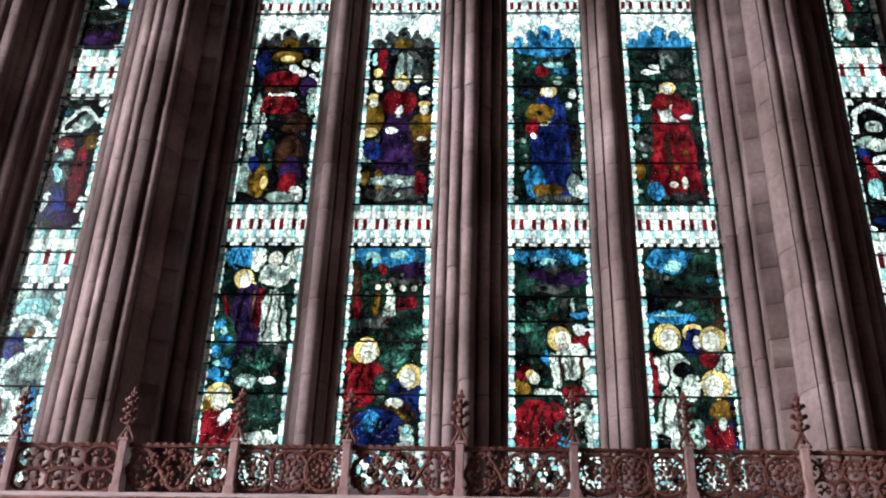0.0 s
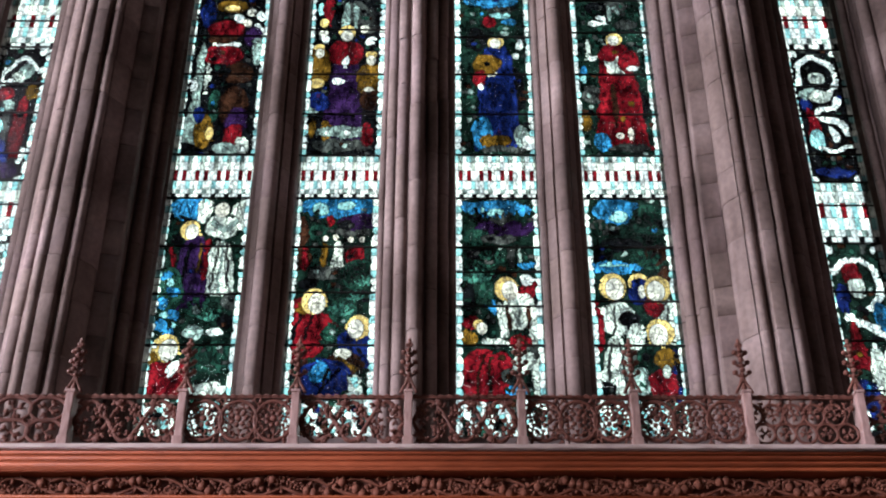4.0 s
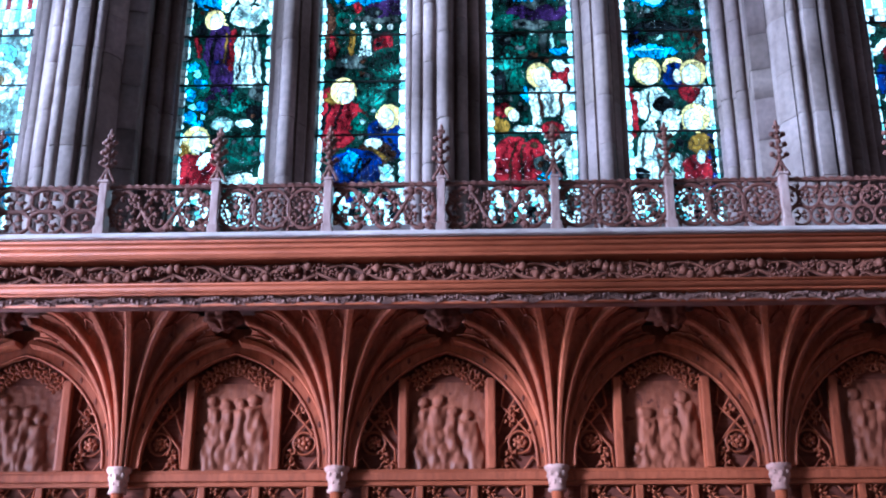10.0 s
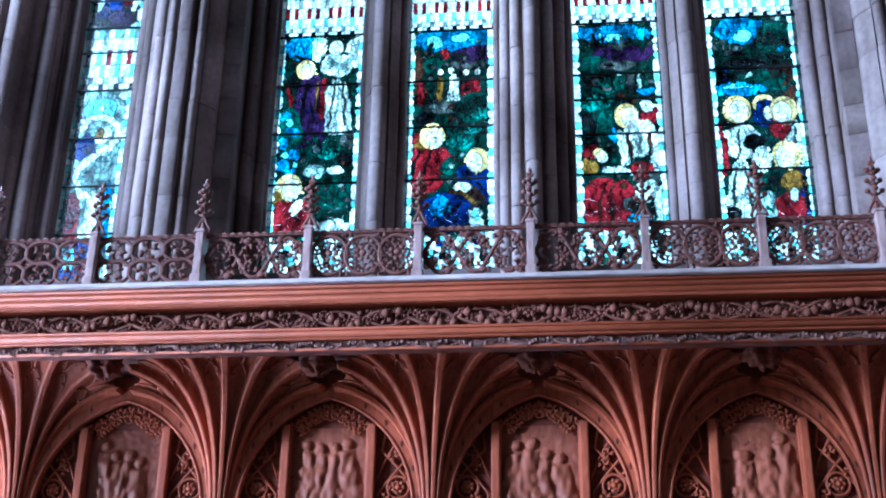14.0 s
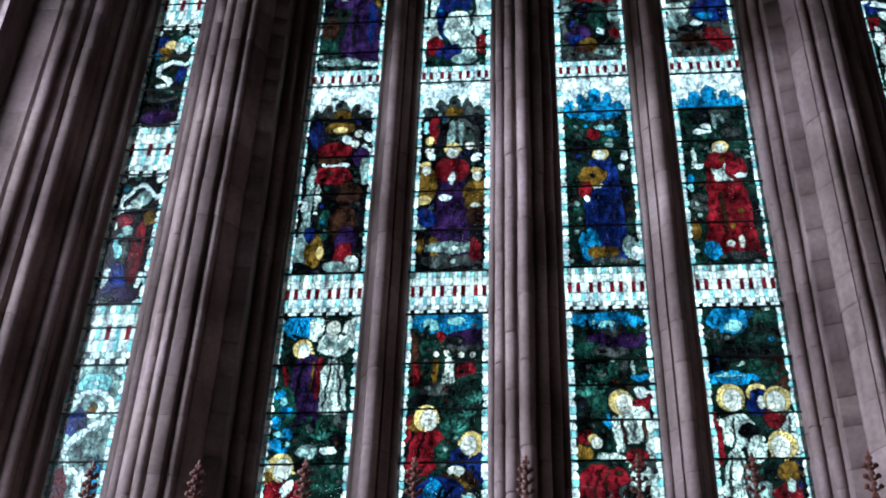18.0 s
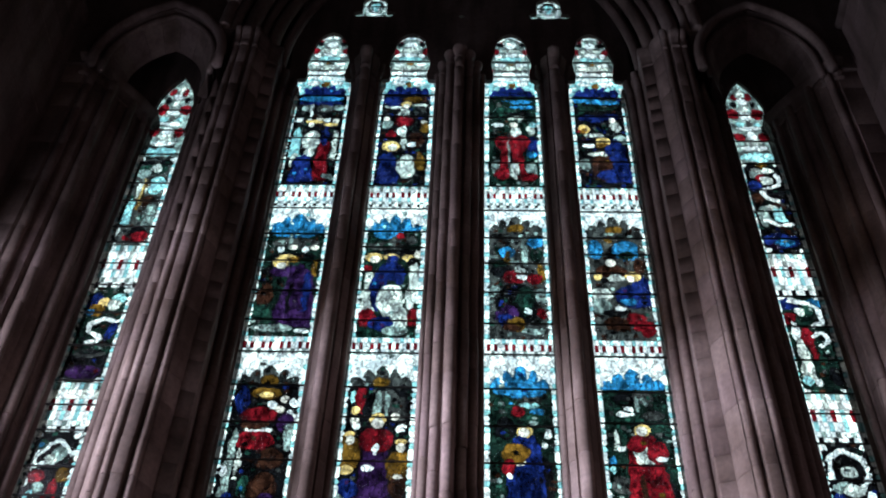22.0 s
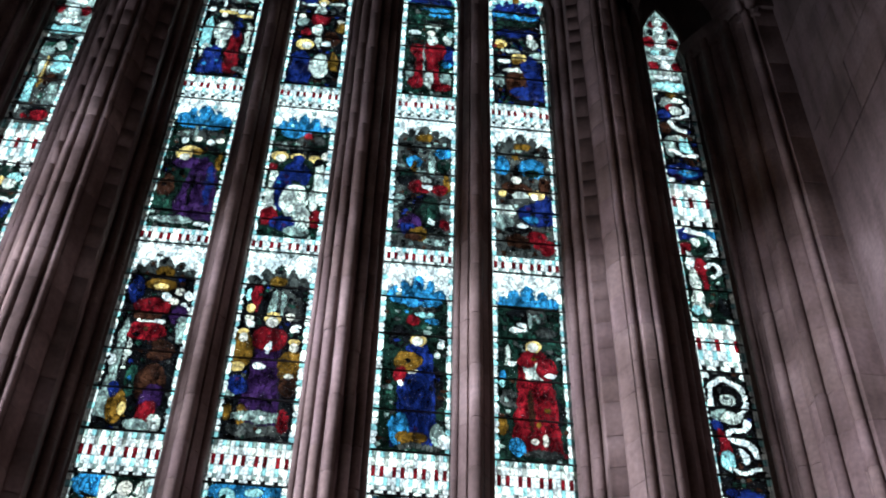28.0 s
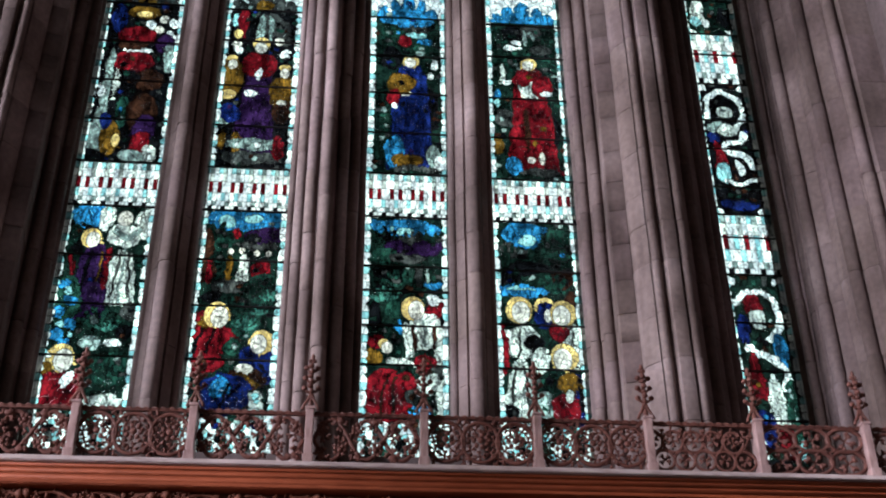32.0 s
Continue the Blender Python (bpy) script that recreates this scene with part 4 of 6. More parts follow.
lancet("SR1", "K", *curl("W", [(.16, .74), (.2, .88), (.48, .95), (.8, .88), (.84, .74), (.66, .66)], 0.058), ("K", .5, .82, .2, .06), ("V", .5, .77, .14, .05), ("w", .3, .66, .12, .04), ("V", .5, .63, .2, .05), ("D", .22, .57, .1, .04), *curl("W", [(.78, .62), (.7, .54), (.42, .54), (.4, .46), (.74, .45), (.86, .36)], 0.06), ("R", .28, .42, .1, .1, "t"),
       ("C", .3, .3, .12, .08), ("W", .6, .34, .08, .06), *curl("W", [(.3, .24), (.6, .22), (.85, .26)], 0.045), ("K", .5, .12, .36, .07), ("D", .5, .07, .3, .03))
lancet("SR2", "g", ("D", .25, .9, .18, .06), ("B", .78, .92, .12, .04), *curl("W", [(.3, .95), (.62, .92), (.86, .82), (.82, .7), (.62, .66)], 0.06), ("G", .6, .84, .14, .05), ("V", .42, .82, .12, .05), ("R", .2, .74, .11, .05), ("R", .45, .56, .13, .08), ("W", .26, .6, .08, .1), ("V", .28, .34, .15, .22, "t"), ("R", .5, .46, .06, .12),
       *curl("W", [(.56, .56), (.78, .6), (.86, .52), (.7, .46)], 0.05), ("g", .7, .24, .2, .18), ("K", .78, .16, .14, .1), ("C", .22, .12, .1, .05), ("W", .4, .1, .08, .04))
lancet("SR3", "K", ("O", .5, .97, .12, .03), ("V", .5, .9, .25, .03), ("w", .3, .85, .1, .04), ("R", .44, .82, .1, .04), ("V", .55, .78, .13, .05), ("D", .25, .72, .12, .05), *curl("W", [(.78, .84), (.86, .74), (.6, .7), (.34, .66), (.4, .58), (.7, .55)], 0.06), ("N", .24, .58, .1, .05), ("V", .45, .47, .2, .03), ("C", .6, .4, .17, .08, "t"),
       ("w", .28, .38, .1, .1), *curl("W", [(.3, .34), (.5, .27), (.8, .3)], 0.05), ("D", .5, .12, .36, .07), ("B", .55, .1, .2, .03), ("P", .3, .06, .1, .03))
picture("canopy_blue", "W", *[("B", x, 0, r, z) for x, r, z in ((.18, .08, .3), (.32, .09, .52), (.5, .11, .66), (.68, .09, .52), (.82, .08, .3))])
picture("canopy_grey", "W", *[("S", x, 0, r, z) for x, r, z in ((.18, .08, .3), (.32, .09, .52), (.5, .11, .66), (.68, .09, .52), (.82, .08, .3))], ("O", .5, .12, .13, .16))
picture("canopy_dark", "C", *[("D", x, 0, r, z) for x, r, z in ((.2, .09, .35), (.36, .1, .5), (.5, .11, .45), (.64, .1, .5), (.8, .09, .35))], ("O", .5, .55, .07, .13), ("W", .3, .62, .12, .12), ("W", .7, .62, .12, .12), ("W", .5, .86, .4, .1))
picture("head", "w", ("W", .5, .06, .4, .05), ("S", .5, .13, .34, .03), ("V", .5, .2, .3, .05), ("W", .3, .28, .1, .04), ("W", .7, .28, .1, .04), ("O", .5, .3, .06, .03), ("S", .5, .36, .26, .02), ("C", .5, .42, .22, .05), ("R", .08, .14, .07, .07), ("R", .92, .14, .07, .07), ("W", .28, .5, .06, .05), ("W", .72, .5, .06, .05),
        ("W", .5, .52, .12, .05), ("R", .2, .6, .08, .07), ("R", .8, .6, .08, .07), ("V", .5, .62, .18, .05), ("K", .5, .69, .12, .02), ("W", .5, .76, .09, .07), ("K", .3, .78, .07, .06), ("K", .7, .78, .07, .06), ("R", .3, .88, .06, .04), ("R", .7, .88, .06, .04), *curl("W", [(.14, .68), (.24, .86), (.4, .95), (.6, .95), (.76, .86), (.86, .68)], 0.03))
picture("side_head", "w", ("C", .5, .06, .42, .05), ("S", .3, .12, .1, .02), ("S", .7, .12, .1, .02), ("W", .5, .16, .3, .03), ("V", .5, .23, .2, .04), ("R", .2, .29, .11, .05), ("R", .8, .29, .11, .05), ("W", .5, .31, .13, .05), ("W", .5, .4, .3, .025), ("C", .3, .45, .1, .03), ("C", .7, .45, .1, .03), ("S", .5, .47, .06, .04),
        ("W", .5, .55, .16, .04), ("R", .2, .58, .13, .06), ("R", .8, .58, .13, .06), ("V", .5, .64, .1, .06), ("K", .26, .7, .07, .04), ("K", .74, .7, .07, .04), ("W", .5, .74, .13, .04), ("R", .32, .8, .07, .04), ("R", .68, .8, .07, .04), ("V", .5, .84, .07, .06))
picture("eyelet", "S", ("w", .5, .5, .3, .3))
picture("rose", "w", ("W", .5, .62, .27, .34), ("S", .5, .6, .22, .3), ("C", .5, .66, .12, .12), ("K", .5, .86, .14, .05), ("w", .36, .5, .05, .12), ("C", .5, .48, .05, .12), ("w", .64, .5, .05, .12), ("S", .5, .36, .2, .03), ("W", .5, .28, .12, .04), ("K", .26, .24, .05, .04), ("K", .74, .24, .05, .04), ("W", .1, .14, .06, .05), ("W", .9, .14, .06, .05), ("C", .2, .12, .04, .04), ("C", .8, .12, .04, .04))
picture("rose_red", "W", ("W", .5, .62, .27, .34), ("w", .5, .6, .22, .3), ("R", .5, .8, .15, .09), ("W", .5, .62, .1, .1), ("C", .36, .5, .06, .12), ("W", .5, .44, .08, .08), ("C", .64, .5, .06, .12), ("S", .5, .34, .2, .03), ("C", .5, .26, .14, .05), ("K", .26, .24, .05, .04), ("K", .74, .24, .05, .04), ("W", .1, .14, .06, .05), ("W", .9, .14, .06, .05))


def clip(poly, tags, mx, mz, nx, nz, tag):
    """The part of a convex polygon on the near side of a line, each edge with the tag of what lies beyond it."""
    out, marks = [], []
    n = len(poly)
    d = [(x - mx) * nx + (z - mz) * nz for x, z in poly]
    for i in range(n):
        j = (i + 1) % n
        if d[i] <= 0:
            out.append(poly[i])
            marks.append(tags[i])
        if (d[i] < 0) != (d[j] < 0) and d[i] != d[j]:
            k = d[i] / (d[i] - d[j])
            out.append((poly[i][0] + k * (poly[j][0] - poly[i][0]), poly[i][1] + k * (poly[j][1] - poly[i][1])))
            marks.append(tags[i] if d[i] > 0 else tag)
    return out, marks


def cells(seeds, x0, x1, z0, z1, spare):
    """The field cut into one convex piece for each seed; each edge tells whether lead runs along it."""
    pts = np.array([(s[0], s[1]) for s in seeds])
    made = []
    for i, (x, z, k) in enumerate(seeds):
        near = np.argsort((pts[:, 0] - x) ** 2 + (pts[:, 1] - z) ** 2)[1:22]
        poly, tags = [(x0, z0), (x1, z0), (x1, z1), (x0, z1)], [-1] * 4
        for j in near:
            px, pz = pts[j]
            poly, tags = clip(poly, tags, (x + px) / 2, (z + pz) / 2, px - x, pz - z, int(j))
            if len(poly) < 3:
                break
        if len(poly) >= 3:
            lead = [t < 0 or seeds[t][2] != k or (min(i, t) * 7919 + max(i, t) * 104729) % 100 >= spare for t in tags]
            made.append((poly, k, lead))
    return made


KIN = dict(V="WwCV", T="GgT", F="WF", W="wCSW", w="WSSG", B="CDBw", D="BKKP", R="RNKO", P="DKRS", Y="OWY", G="gBwS", g="GSKKSGNGw", N="KOSR", K="gSNDG", O="YNK", S="wKGNS", C="WwB")


def inside(b, u, v):
    if len(b) > 5 and b[5] == "s":
        # a ribbon from one point to another, of that half width
        px, pz, qx, qz = b[1], b[2] * 2.6, b[3], b[4] * 2.6
        dx, dz = qx - px, qz - pz
        t = max(0, min(1, ((u - px) * dx + (v * 2.6 - pz) * dz) / (dx * dx + dz * dz)))
        return math.hypot(u - px - t * dx, v * 2.6 - pz - t * dz) < b[6]
    if len(b) > 5:
        t = (b[2] + b[4] - v) / (2 * b[4])
        return 0 < t < 1 and abs(u - b[1]) < b[3] * (0.42 + 0.58 * t ** 0.7) * min(1, math.sqrt(t / 0.14))
    return ((u - b[1]) / b[3]) ** 2 + ((v - b[2]) / b[4]) ** 2 < 1


def sway(x, z):
    """A slow bend of the drawing, so that no outline stays a true oval."""
    return (0.026 * noise.noise((x * 9, z * 9, 3.3)) + 0.012 * noise.noise((x * 26, z * 26, 1.7)),
            0.026 * noise.noise((x * 9, z * 9, 7.1)) + 0.012 * noise.noise((x * 26, z * 26, 5.9)))


def rim(b, w, h, gap):
    """Points along the edge of a shape, with the direction outwards, in shares of the field."""
    if len(b) > 5 and b[5] == "s":
        dx, dz = (b[3] - b[1]) * w, (b[4] - b[2]) * h
        far = math.hypot(dx, dz)
        n = max(2, round(far / gap))
        nx, nz = -dz / far, dx / far
        for i in range(n + 1):
            for s in (-1, 1):
                yield b[1] + (b[3] - b[1]) * i / n + s * nx * b[6], b[2] + (b[4] - b[2]) * i / n + s * nz * b[6] * w / h, s * nx, s * nz
        return
    a, c = b[3] * w, b[4] * h
    if len(b) > 5:
        n = max(4, round(2 * c / gap))
        for i in range(n):
            t = (i + 0.5) / n
            for s in (-1, 1):
                yield b[1] + s * b[3] * (0.42 + 0.58 * t ** 0.7) * min(1, math.sqrt(t / 0.14)), b[2] + b[4] * (1 - 2 * t), s, 0.0
        n = max(3, round(2 * a / gap))
        for i in range(n):
            yield b[1] + b[3] * (2 * (i + 0.5) / n - 1), b[2] - b[4], 0.0, -1.0
    else:
        n = max(6, round(math.pi * (a + c) / gap))
        for i in range(n):
            t = 2 * math.pi * (i + b[1]) / n
            yield b[1] + b[3] * math.cos(t), b[2] + b[4] * math.sin(t), math.cos(t), math.sin(t)


def scene_seeds(name, x0, x1, z0, z1, rng, step=0.04, border=True):
    ground, blobs = PICTURES[name]
    w, h = x1 - x0, z1 - z0
    edge = 0.1 if border else 0.0
    seeds = []
    grid = {}
    size = 0.02

    def free(x, z, gap):
        i, j = int(x / size), int(z / size)
        m = int(gap / size) + 1
        return all((x - p) ** 2 + (z - q) ** 2 > gap * gap for a in range(i - m, i + m + 1) for b in range(j - m, j + m + 1) for p, q in grid.get((a, b), ()))

    def put(x, z, k):
        seeds.append((x, z, k))
        grid.setdefault((int(x / size), int(z / size)), []).append((x, z))

    def colour(u, v):
        if name[0] == "A" and v < 0.17:
            # a fretted white band along the foot of the light
            return "WKCWgWS"[(int(u * 17) * 3 + int(v * 40) * 5) % 7]
        sx, sz = sway(x0 + u * w, z0 + v * h)
        for b in reversed(blobs):
            if inside(b, u + sx / w, v + sz / h) if b[0] not in "YF" else inside(b, u, v):
                return b[0]
        return ground

    if border:
        n = max(3, round(h / 0.062))
        for i in range(n):
            for u in (0.045, 0.955):
                put(x0 + u * w, z0 + (i + 0.5) * h / n, "W" if i % 3 else "C")
                inner = 0.135 if u < 0.5 else 0.865
                put(x0 + inner * w, z0 + (i + 0.5) * h / n, colour(inner, (i + 0.5) / n))
    for b in reversed(blobs):
        for u, v, du, dv in rim(b, w, h, 0.021):
            if b[0] not in "YF":
                sx, sz = sway(x0 + u * w, z0 + v * h)
                u, v = u - sx / w, v - sz / h
            pair = [(x0 + u * w + s * du, z0 + v * h + s * dv) for s in (-0.0065, 0.0065)]
            where = [((x - x0) / w, (z - z0) / h) for x, z in pair]
            if any(not (edge < p < 1 - edge and 0 < q < 1) for p, q in where):
                continue
            tint = [colour(p, q) for p, q in where]
            if tint[0] == tint[1]:
                continue
            for (x, z), k in zip(pair, tint):
                if free(x, z, 0.011):
                    put(x, z, k)
    nx, nz = max(2, round(w * (1 - 2 * edge) / step)), max(1, round(h / step))
    for i in range(nx):
        for j in range(nz):
            u = edge + (1 - 2 * edge) * (i + 0.5 + rng.uniform(-0.36, 0.36)) / nx
            v = (j + 0.5 + rng.uniform(-0.36, 0.36)) / nz
            x, z = x0 + u * w, z0 + v * h
            if free(x, z, step * 0.5):
                k = colour(u, v)
                if border and rng.random() < (0.42 if k in "gKSG" else 0.03):
                    k = rng.choice(KIN[k])
                put(x, z, k)
    return seeds


def band_seeds(x0, x1, z0, z1, narrow):
    """Little arcades of white and red uprights over a row of white bosses."""
    w, h = x1 - x0, z1 - z0
    seeds = []
    pattern = "WRWCWRWCWRW" if narrow else "WRWRWWRWRWWRWRWWRWRW"
    if h < 0.3:
        rows = ((0.1, "WWw"), (0.5, ""), (0.9, "WWC"))
    else:
        rows = ((0.06, "WKW"), (0.17, "WWw"), (0.28, "WCW"), (0.55, ""), (0.77, "WVW"), (0.93, "CwW"))
    n = len(pattern)
    for v, k in rows:
        for i in range(n):
            u = (i + 0.5) / n + (0.2 / n if k and int(v * 50) % 2 else 0)
            seeds.append((x0 + u * w, z0 + v * h, k[i % 3] if k else pattern[i]))
    return seeds


PANE_LIMIT = 300


def inset(poly, d):
    cx = sum(p[0] for p in poly) / len(poly)
    cz = sum(p[1] for p in poly) / len(poly)
    r = sum(math.hypot(p[0] - cx, p[1] - cz) for p in poly) / len(poly)
    k = max(0.3, 1 - d / max(r * 0.8, 1e-4))
    return [(cx + (x - cx) * k, cz + (z - cz) * k) for x, z in poly], (cx, cz)


def light(name, label, x0, x1, z0, z1, zones, bars, seed):
    """A leaded light: separate panes low down, joined panels above, lead and iron bars."""
    rng = random.Random(seed)
    ob = thing(name, label, "stained glass window", "stained glass windows", "structure", ((x0 + x1) / 2, GLASS_Y, z0))
    ox, oz = (x0 + x1) / 2, z0
    made = []
    for kind, a, b in zones:
        if kind == "band":
            seeds = band_seeds(x0, x1, a, b, x1 - x0 < 0.5)
        else:
            seeds = scene_seeds(kind, x0, x1, a, b, rng, border=not kind.endswith("head") and kind not in ("rose", "rose_red", "eyelet"))
        made += cells(seeds, x0, x1, a, b, 20 if kind == "band" else 55)
    made = [(*inset(p, 0.0026), p, k, lead) for p, k, lead in made]
    made.sort(key=lambda m: m[1][1])
    lead_v, lead_f = [], []
    for small, c, whole, k, lead in made:
        s = len(lead_v)
        n = len(small)
        for (xa, za), (xb, zb) in zip(whole, small):
            lead_v += [(xa - ox, -0.003, za - oz), (xb - ox, -0.003, zb - oz)]
        for i in range(n):
            j = (i + 1) % n
            if lead[i]:
                lead_f.append((s + 2 * i, s + 2 * j, s + 2 * j + 1, s + 2 * i + 1))
    raw("lead_net", lead_v, lead_f, LEAD, ob)
    for small, c, whole, k, lead in made[:PANE_LIMIT]:
        pane = raw("pane", [((x - c[0]) * 0.999, 0, (z - c[1]) * 0.999) for x, z in whole], [tuple(range(len(whole)))], GLASS[k][0], ob)
        pane.location = (c[0] - ox, rng.uniform(-0.001, 0.001), c[1] - oz)
    cuts = [z0] + list(bars) + [z1]
    for lo, hi in zip(cuts, cuts[1:]):
        mine = [m for m in made[PANE_LIMIT:] if lo <= m[1][1] < hi]
        if not mine:
            continue
        vs, fs, mats = [], [], []
        for small, c, whole, k, lead in mine:
            fs.append(tuple(range(len(vs), len(vs) + len(whole))))
            vs += [(c[0] - ox + (x - c[0]) * 0.999, 0, c[1] - oz + (z - c[1]) * 0.999) for x, z in whole]
            mats.append(GLASS_NAMES.index(k))
        panel = raw("glass_panel", vs, fs, [GLASS[k][1] for k in GLASS_NAMES], ob)
        panel.data.polygons.foreach_set("material_index", mats)
        tagged(panel, kind="stuff")
    for z in bars:
        bm = bmesh.new()
        add_tube(bm, [(x0 - ox - 0.02, -0.018, z - oz), (x1 - ox + 0.02, -0.018, z - oz)], 0.0095, 6)
        part("saddle_bar", bm, IRON, ob)
    return ob


LOW_BARS, HEAD_BARS = (4.97, 5.37), (13.54, 13.86)
MAIN_BARS = [(5.775, 6.175, 6.6, 7.0, 7.4, 7.79, 8.19, 8.61, 9.01, 9.42, 9.81, 10.24, 10.64, 11.05, 11.44, 11.87, 12.28, 12.67, 13.11),
             (5.79, 6.17, 6.6, 6.99, 7.39, 7.79, 8.26, 8.6, 9.01, 9.42, 9.83, 10.09, 10.45, 10.69, 11.05, 11.43, 11.88, 12.29, 12.71, 13.14),
             (5.68, 5.96, 6.17, 6.6, 7.0, 7.39, 7.79, 8.18, 8.6, 9.01, 9.4, 9.82, 10.23, 10.61, 11.04, 11.44, 11.85, 12.28, 12.7, 13.09),
             (5.72, 6.17, 6.6, 6.99, 7.39, 7.79, 8.23, 8.58, 9.0, 9.4, 9.81, 10.1, 10.37, 10.62, 11.03, 11.43, 11.88, 12.25, 12.73, 13.09)]
SIDE_BARS = [(6.54, 6.76, 7.01, 7.4, 7.69, 8.07, 8.35, 8.63, 9.06, 9.48, 9.86, 10.17, 10.48, 10.72, 11.14, 11.44, 11.95, 12.4, 12.79),
             (6.54, 6.75, 7.01, 7.38, 7.67, 8.05, 8.37, 8.6, 8.99, 9.41, 9.81, 10.18, 10.42, 10.64, 11.07, 11.42, 11.87, 12.28, 12.78)]
CANOPIES = (("canopy_grey", "canopy_blue"), ("canopy_grey", "canopy_blue"), ("canopy_blue", "canopy_grey"), ("canopy_blue", "canopy_grey"))
for i, (a, b) in enumerate(LIGHTS):
    n = str(i + 1)
    cb, cc = CANOPIES[i]
    zones = [("A" + n, 4.62, 6.6), ("band", 6.6, 7.0), ("B" + n, 7.0, 8.62), (cb, 8.62, 9.0), ("band", 9.0, 9.215), ("C" + n, 9.215, 10.72), (cc, 10.72, 11.1),
             ("band", 11.1, 11.46), ("D" + n, 11.46, 13.15), ("canopy_dark", 13.15, 13.56), ("head", 13.56, 14.48)]
    light("window_" + n, "tall stained glass light with four coloured picture panels and white bands", a - 0.01, b + 0.01, 4.62, 14.48, zones, LOW_BARS + MAIN_BARS[i] + HEAD_BARS, 40 + i)
for i, (a, b) in enumerate(SIDES):
    g = "SL" if a < 0 else "SR"
    zones = [(g + "0", 4.62, 6.21), ("band", 6.21, 6.76), (g + "1", 6.76, 8.06), ("band", 8.06, 8.62), (g + "2", 8.62, 9.84), ("band", 9.84, 10.45),
             (g + "3", 10.45, 11.92), ("side_head", 11.92, 13.48)]
    light("window_%d" % (5 + i), "narrow stained glass lancet with white scrolls on dark glass", a - 0.01, b + 0.01, 4.62, 13.48, zones, (5.03, 5.41, 5.8, 6.21) + SIDE_BARS[i], 50 + i)
for i, (x, top, k) in enumerate(FOILS):
    light("window_%d" % (7 + i), "small foiled tracery light of pale stained glass", x - 0.38 * k, x + 0.38 * k, top - 0.78 * k, top + 0.03, [("rose_red" if i == 2 else "rose", top - 0.78 * k, top + 0.03)], (top - 0.3 * k,), 60 + i)
for i, (x, z, r) in enumerate(EYELETS):
    light("window_%d" % (12 + i), "tiny round tracery light of grey glass", x - r - 0.01, x + r + 0.01, z - r - 0.01, z + r + 0.01, [("eyelet", z - r - 0.01, z + r + 0.01)], (), 70 + i)

# ---- carved oak screen ----
WALL_Y, FRONT_Y = 6.66, 5.85
BAY = 1.2
cornice = thing("cornice", "long red-brown oak cornice with carved vine friezes above the canopy", "cornice", at=(0, 0, 0))


# ledge oak: the sky light its front catches is put in as pale colour
LEDGE_LIT = wood_material("sky_lit_pale_oak", (0.36, 0.28, 0.27), (0.5, 0.41, 0.4), (0.62, 0.54, 0.53), 0.4)


def run(name, y0, y1, z0, z1, material, bevel=0.006, label=""):
    return box(name, -4.19, 4.19, y0, y1, z0, z1, material, cornice, bevel, label)


run("ledge", 5.815, 6.7, 3.943, 3.967, LEDGE_LIT, 0.006, "oak ledge, coloured pale for the sky light on its edge")
run("fascia", 5.86, 6.7, 3.838, 3.945, OAK)
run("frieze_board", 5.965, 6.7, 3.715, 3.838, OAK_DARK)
run("lower_moulding", 5.9, 6.03, 3.655, 3.715, OAK)
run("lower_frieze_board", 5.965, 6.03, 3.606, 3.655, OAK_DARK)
# darker oak here stands in for the shade under the cornice
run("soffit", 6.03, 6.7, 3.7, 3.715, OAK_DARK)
for y, z, r in ((5.856, 3.93, 0.011), (5.858, 3.9, 0.012), (5.866, 3.868, 0.014), (5.876, 3.845, 0.009), (5.9, 3.708, 0.009), (5.897, 3.68, 0.016), (5.91, 3.66, 0.008), (5.945, 3.61, 0.008)):
    bm = bmesh.new()
    add_tube(bm, [(-4.19, y, z), (4.19, y, z)], r, 10)
    part("moulding", smooth(bm), OAK, cornice)


def add_leaf(bm, c, a, size, lift=0.5):
    """A small carved leaf: a ridged lozenge."""
    ca, sa = math.cos(a), math.sin(a)
    pts = ((0, 0), (0.45, 0.34), (1.0, 0), (0.45, -0.34))
    ring = [bm.verts.new((c[0] + size * (p * ca - q * sa), c[1], c[2] + size * (p * sa + q * ca))) for p, q in pts]
    top = bm.verts.new((c[0] + size * 0.5 * ca, c[1] - size * lift, c[2] + size * 0.5 * sa))
    low = bm.verts.new((c[0] + size * 0.5 * ca, c[1] + size * 0.2, c[2] + size * 0.5 * sa))
    for i in range(4):
        bm.faces.new((ring[i], ring[(i + 1) % 4], top))
        bm.faces.new((ring[(i + 1) % 4], ring[i], low))


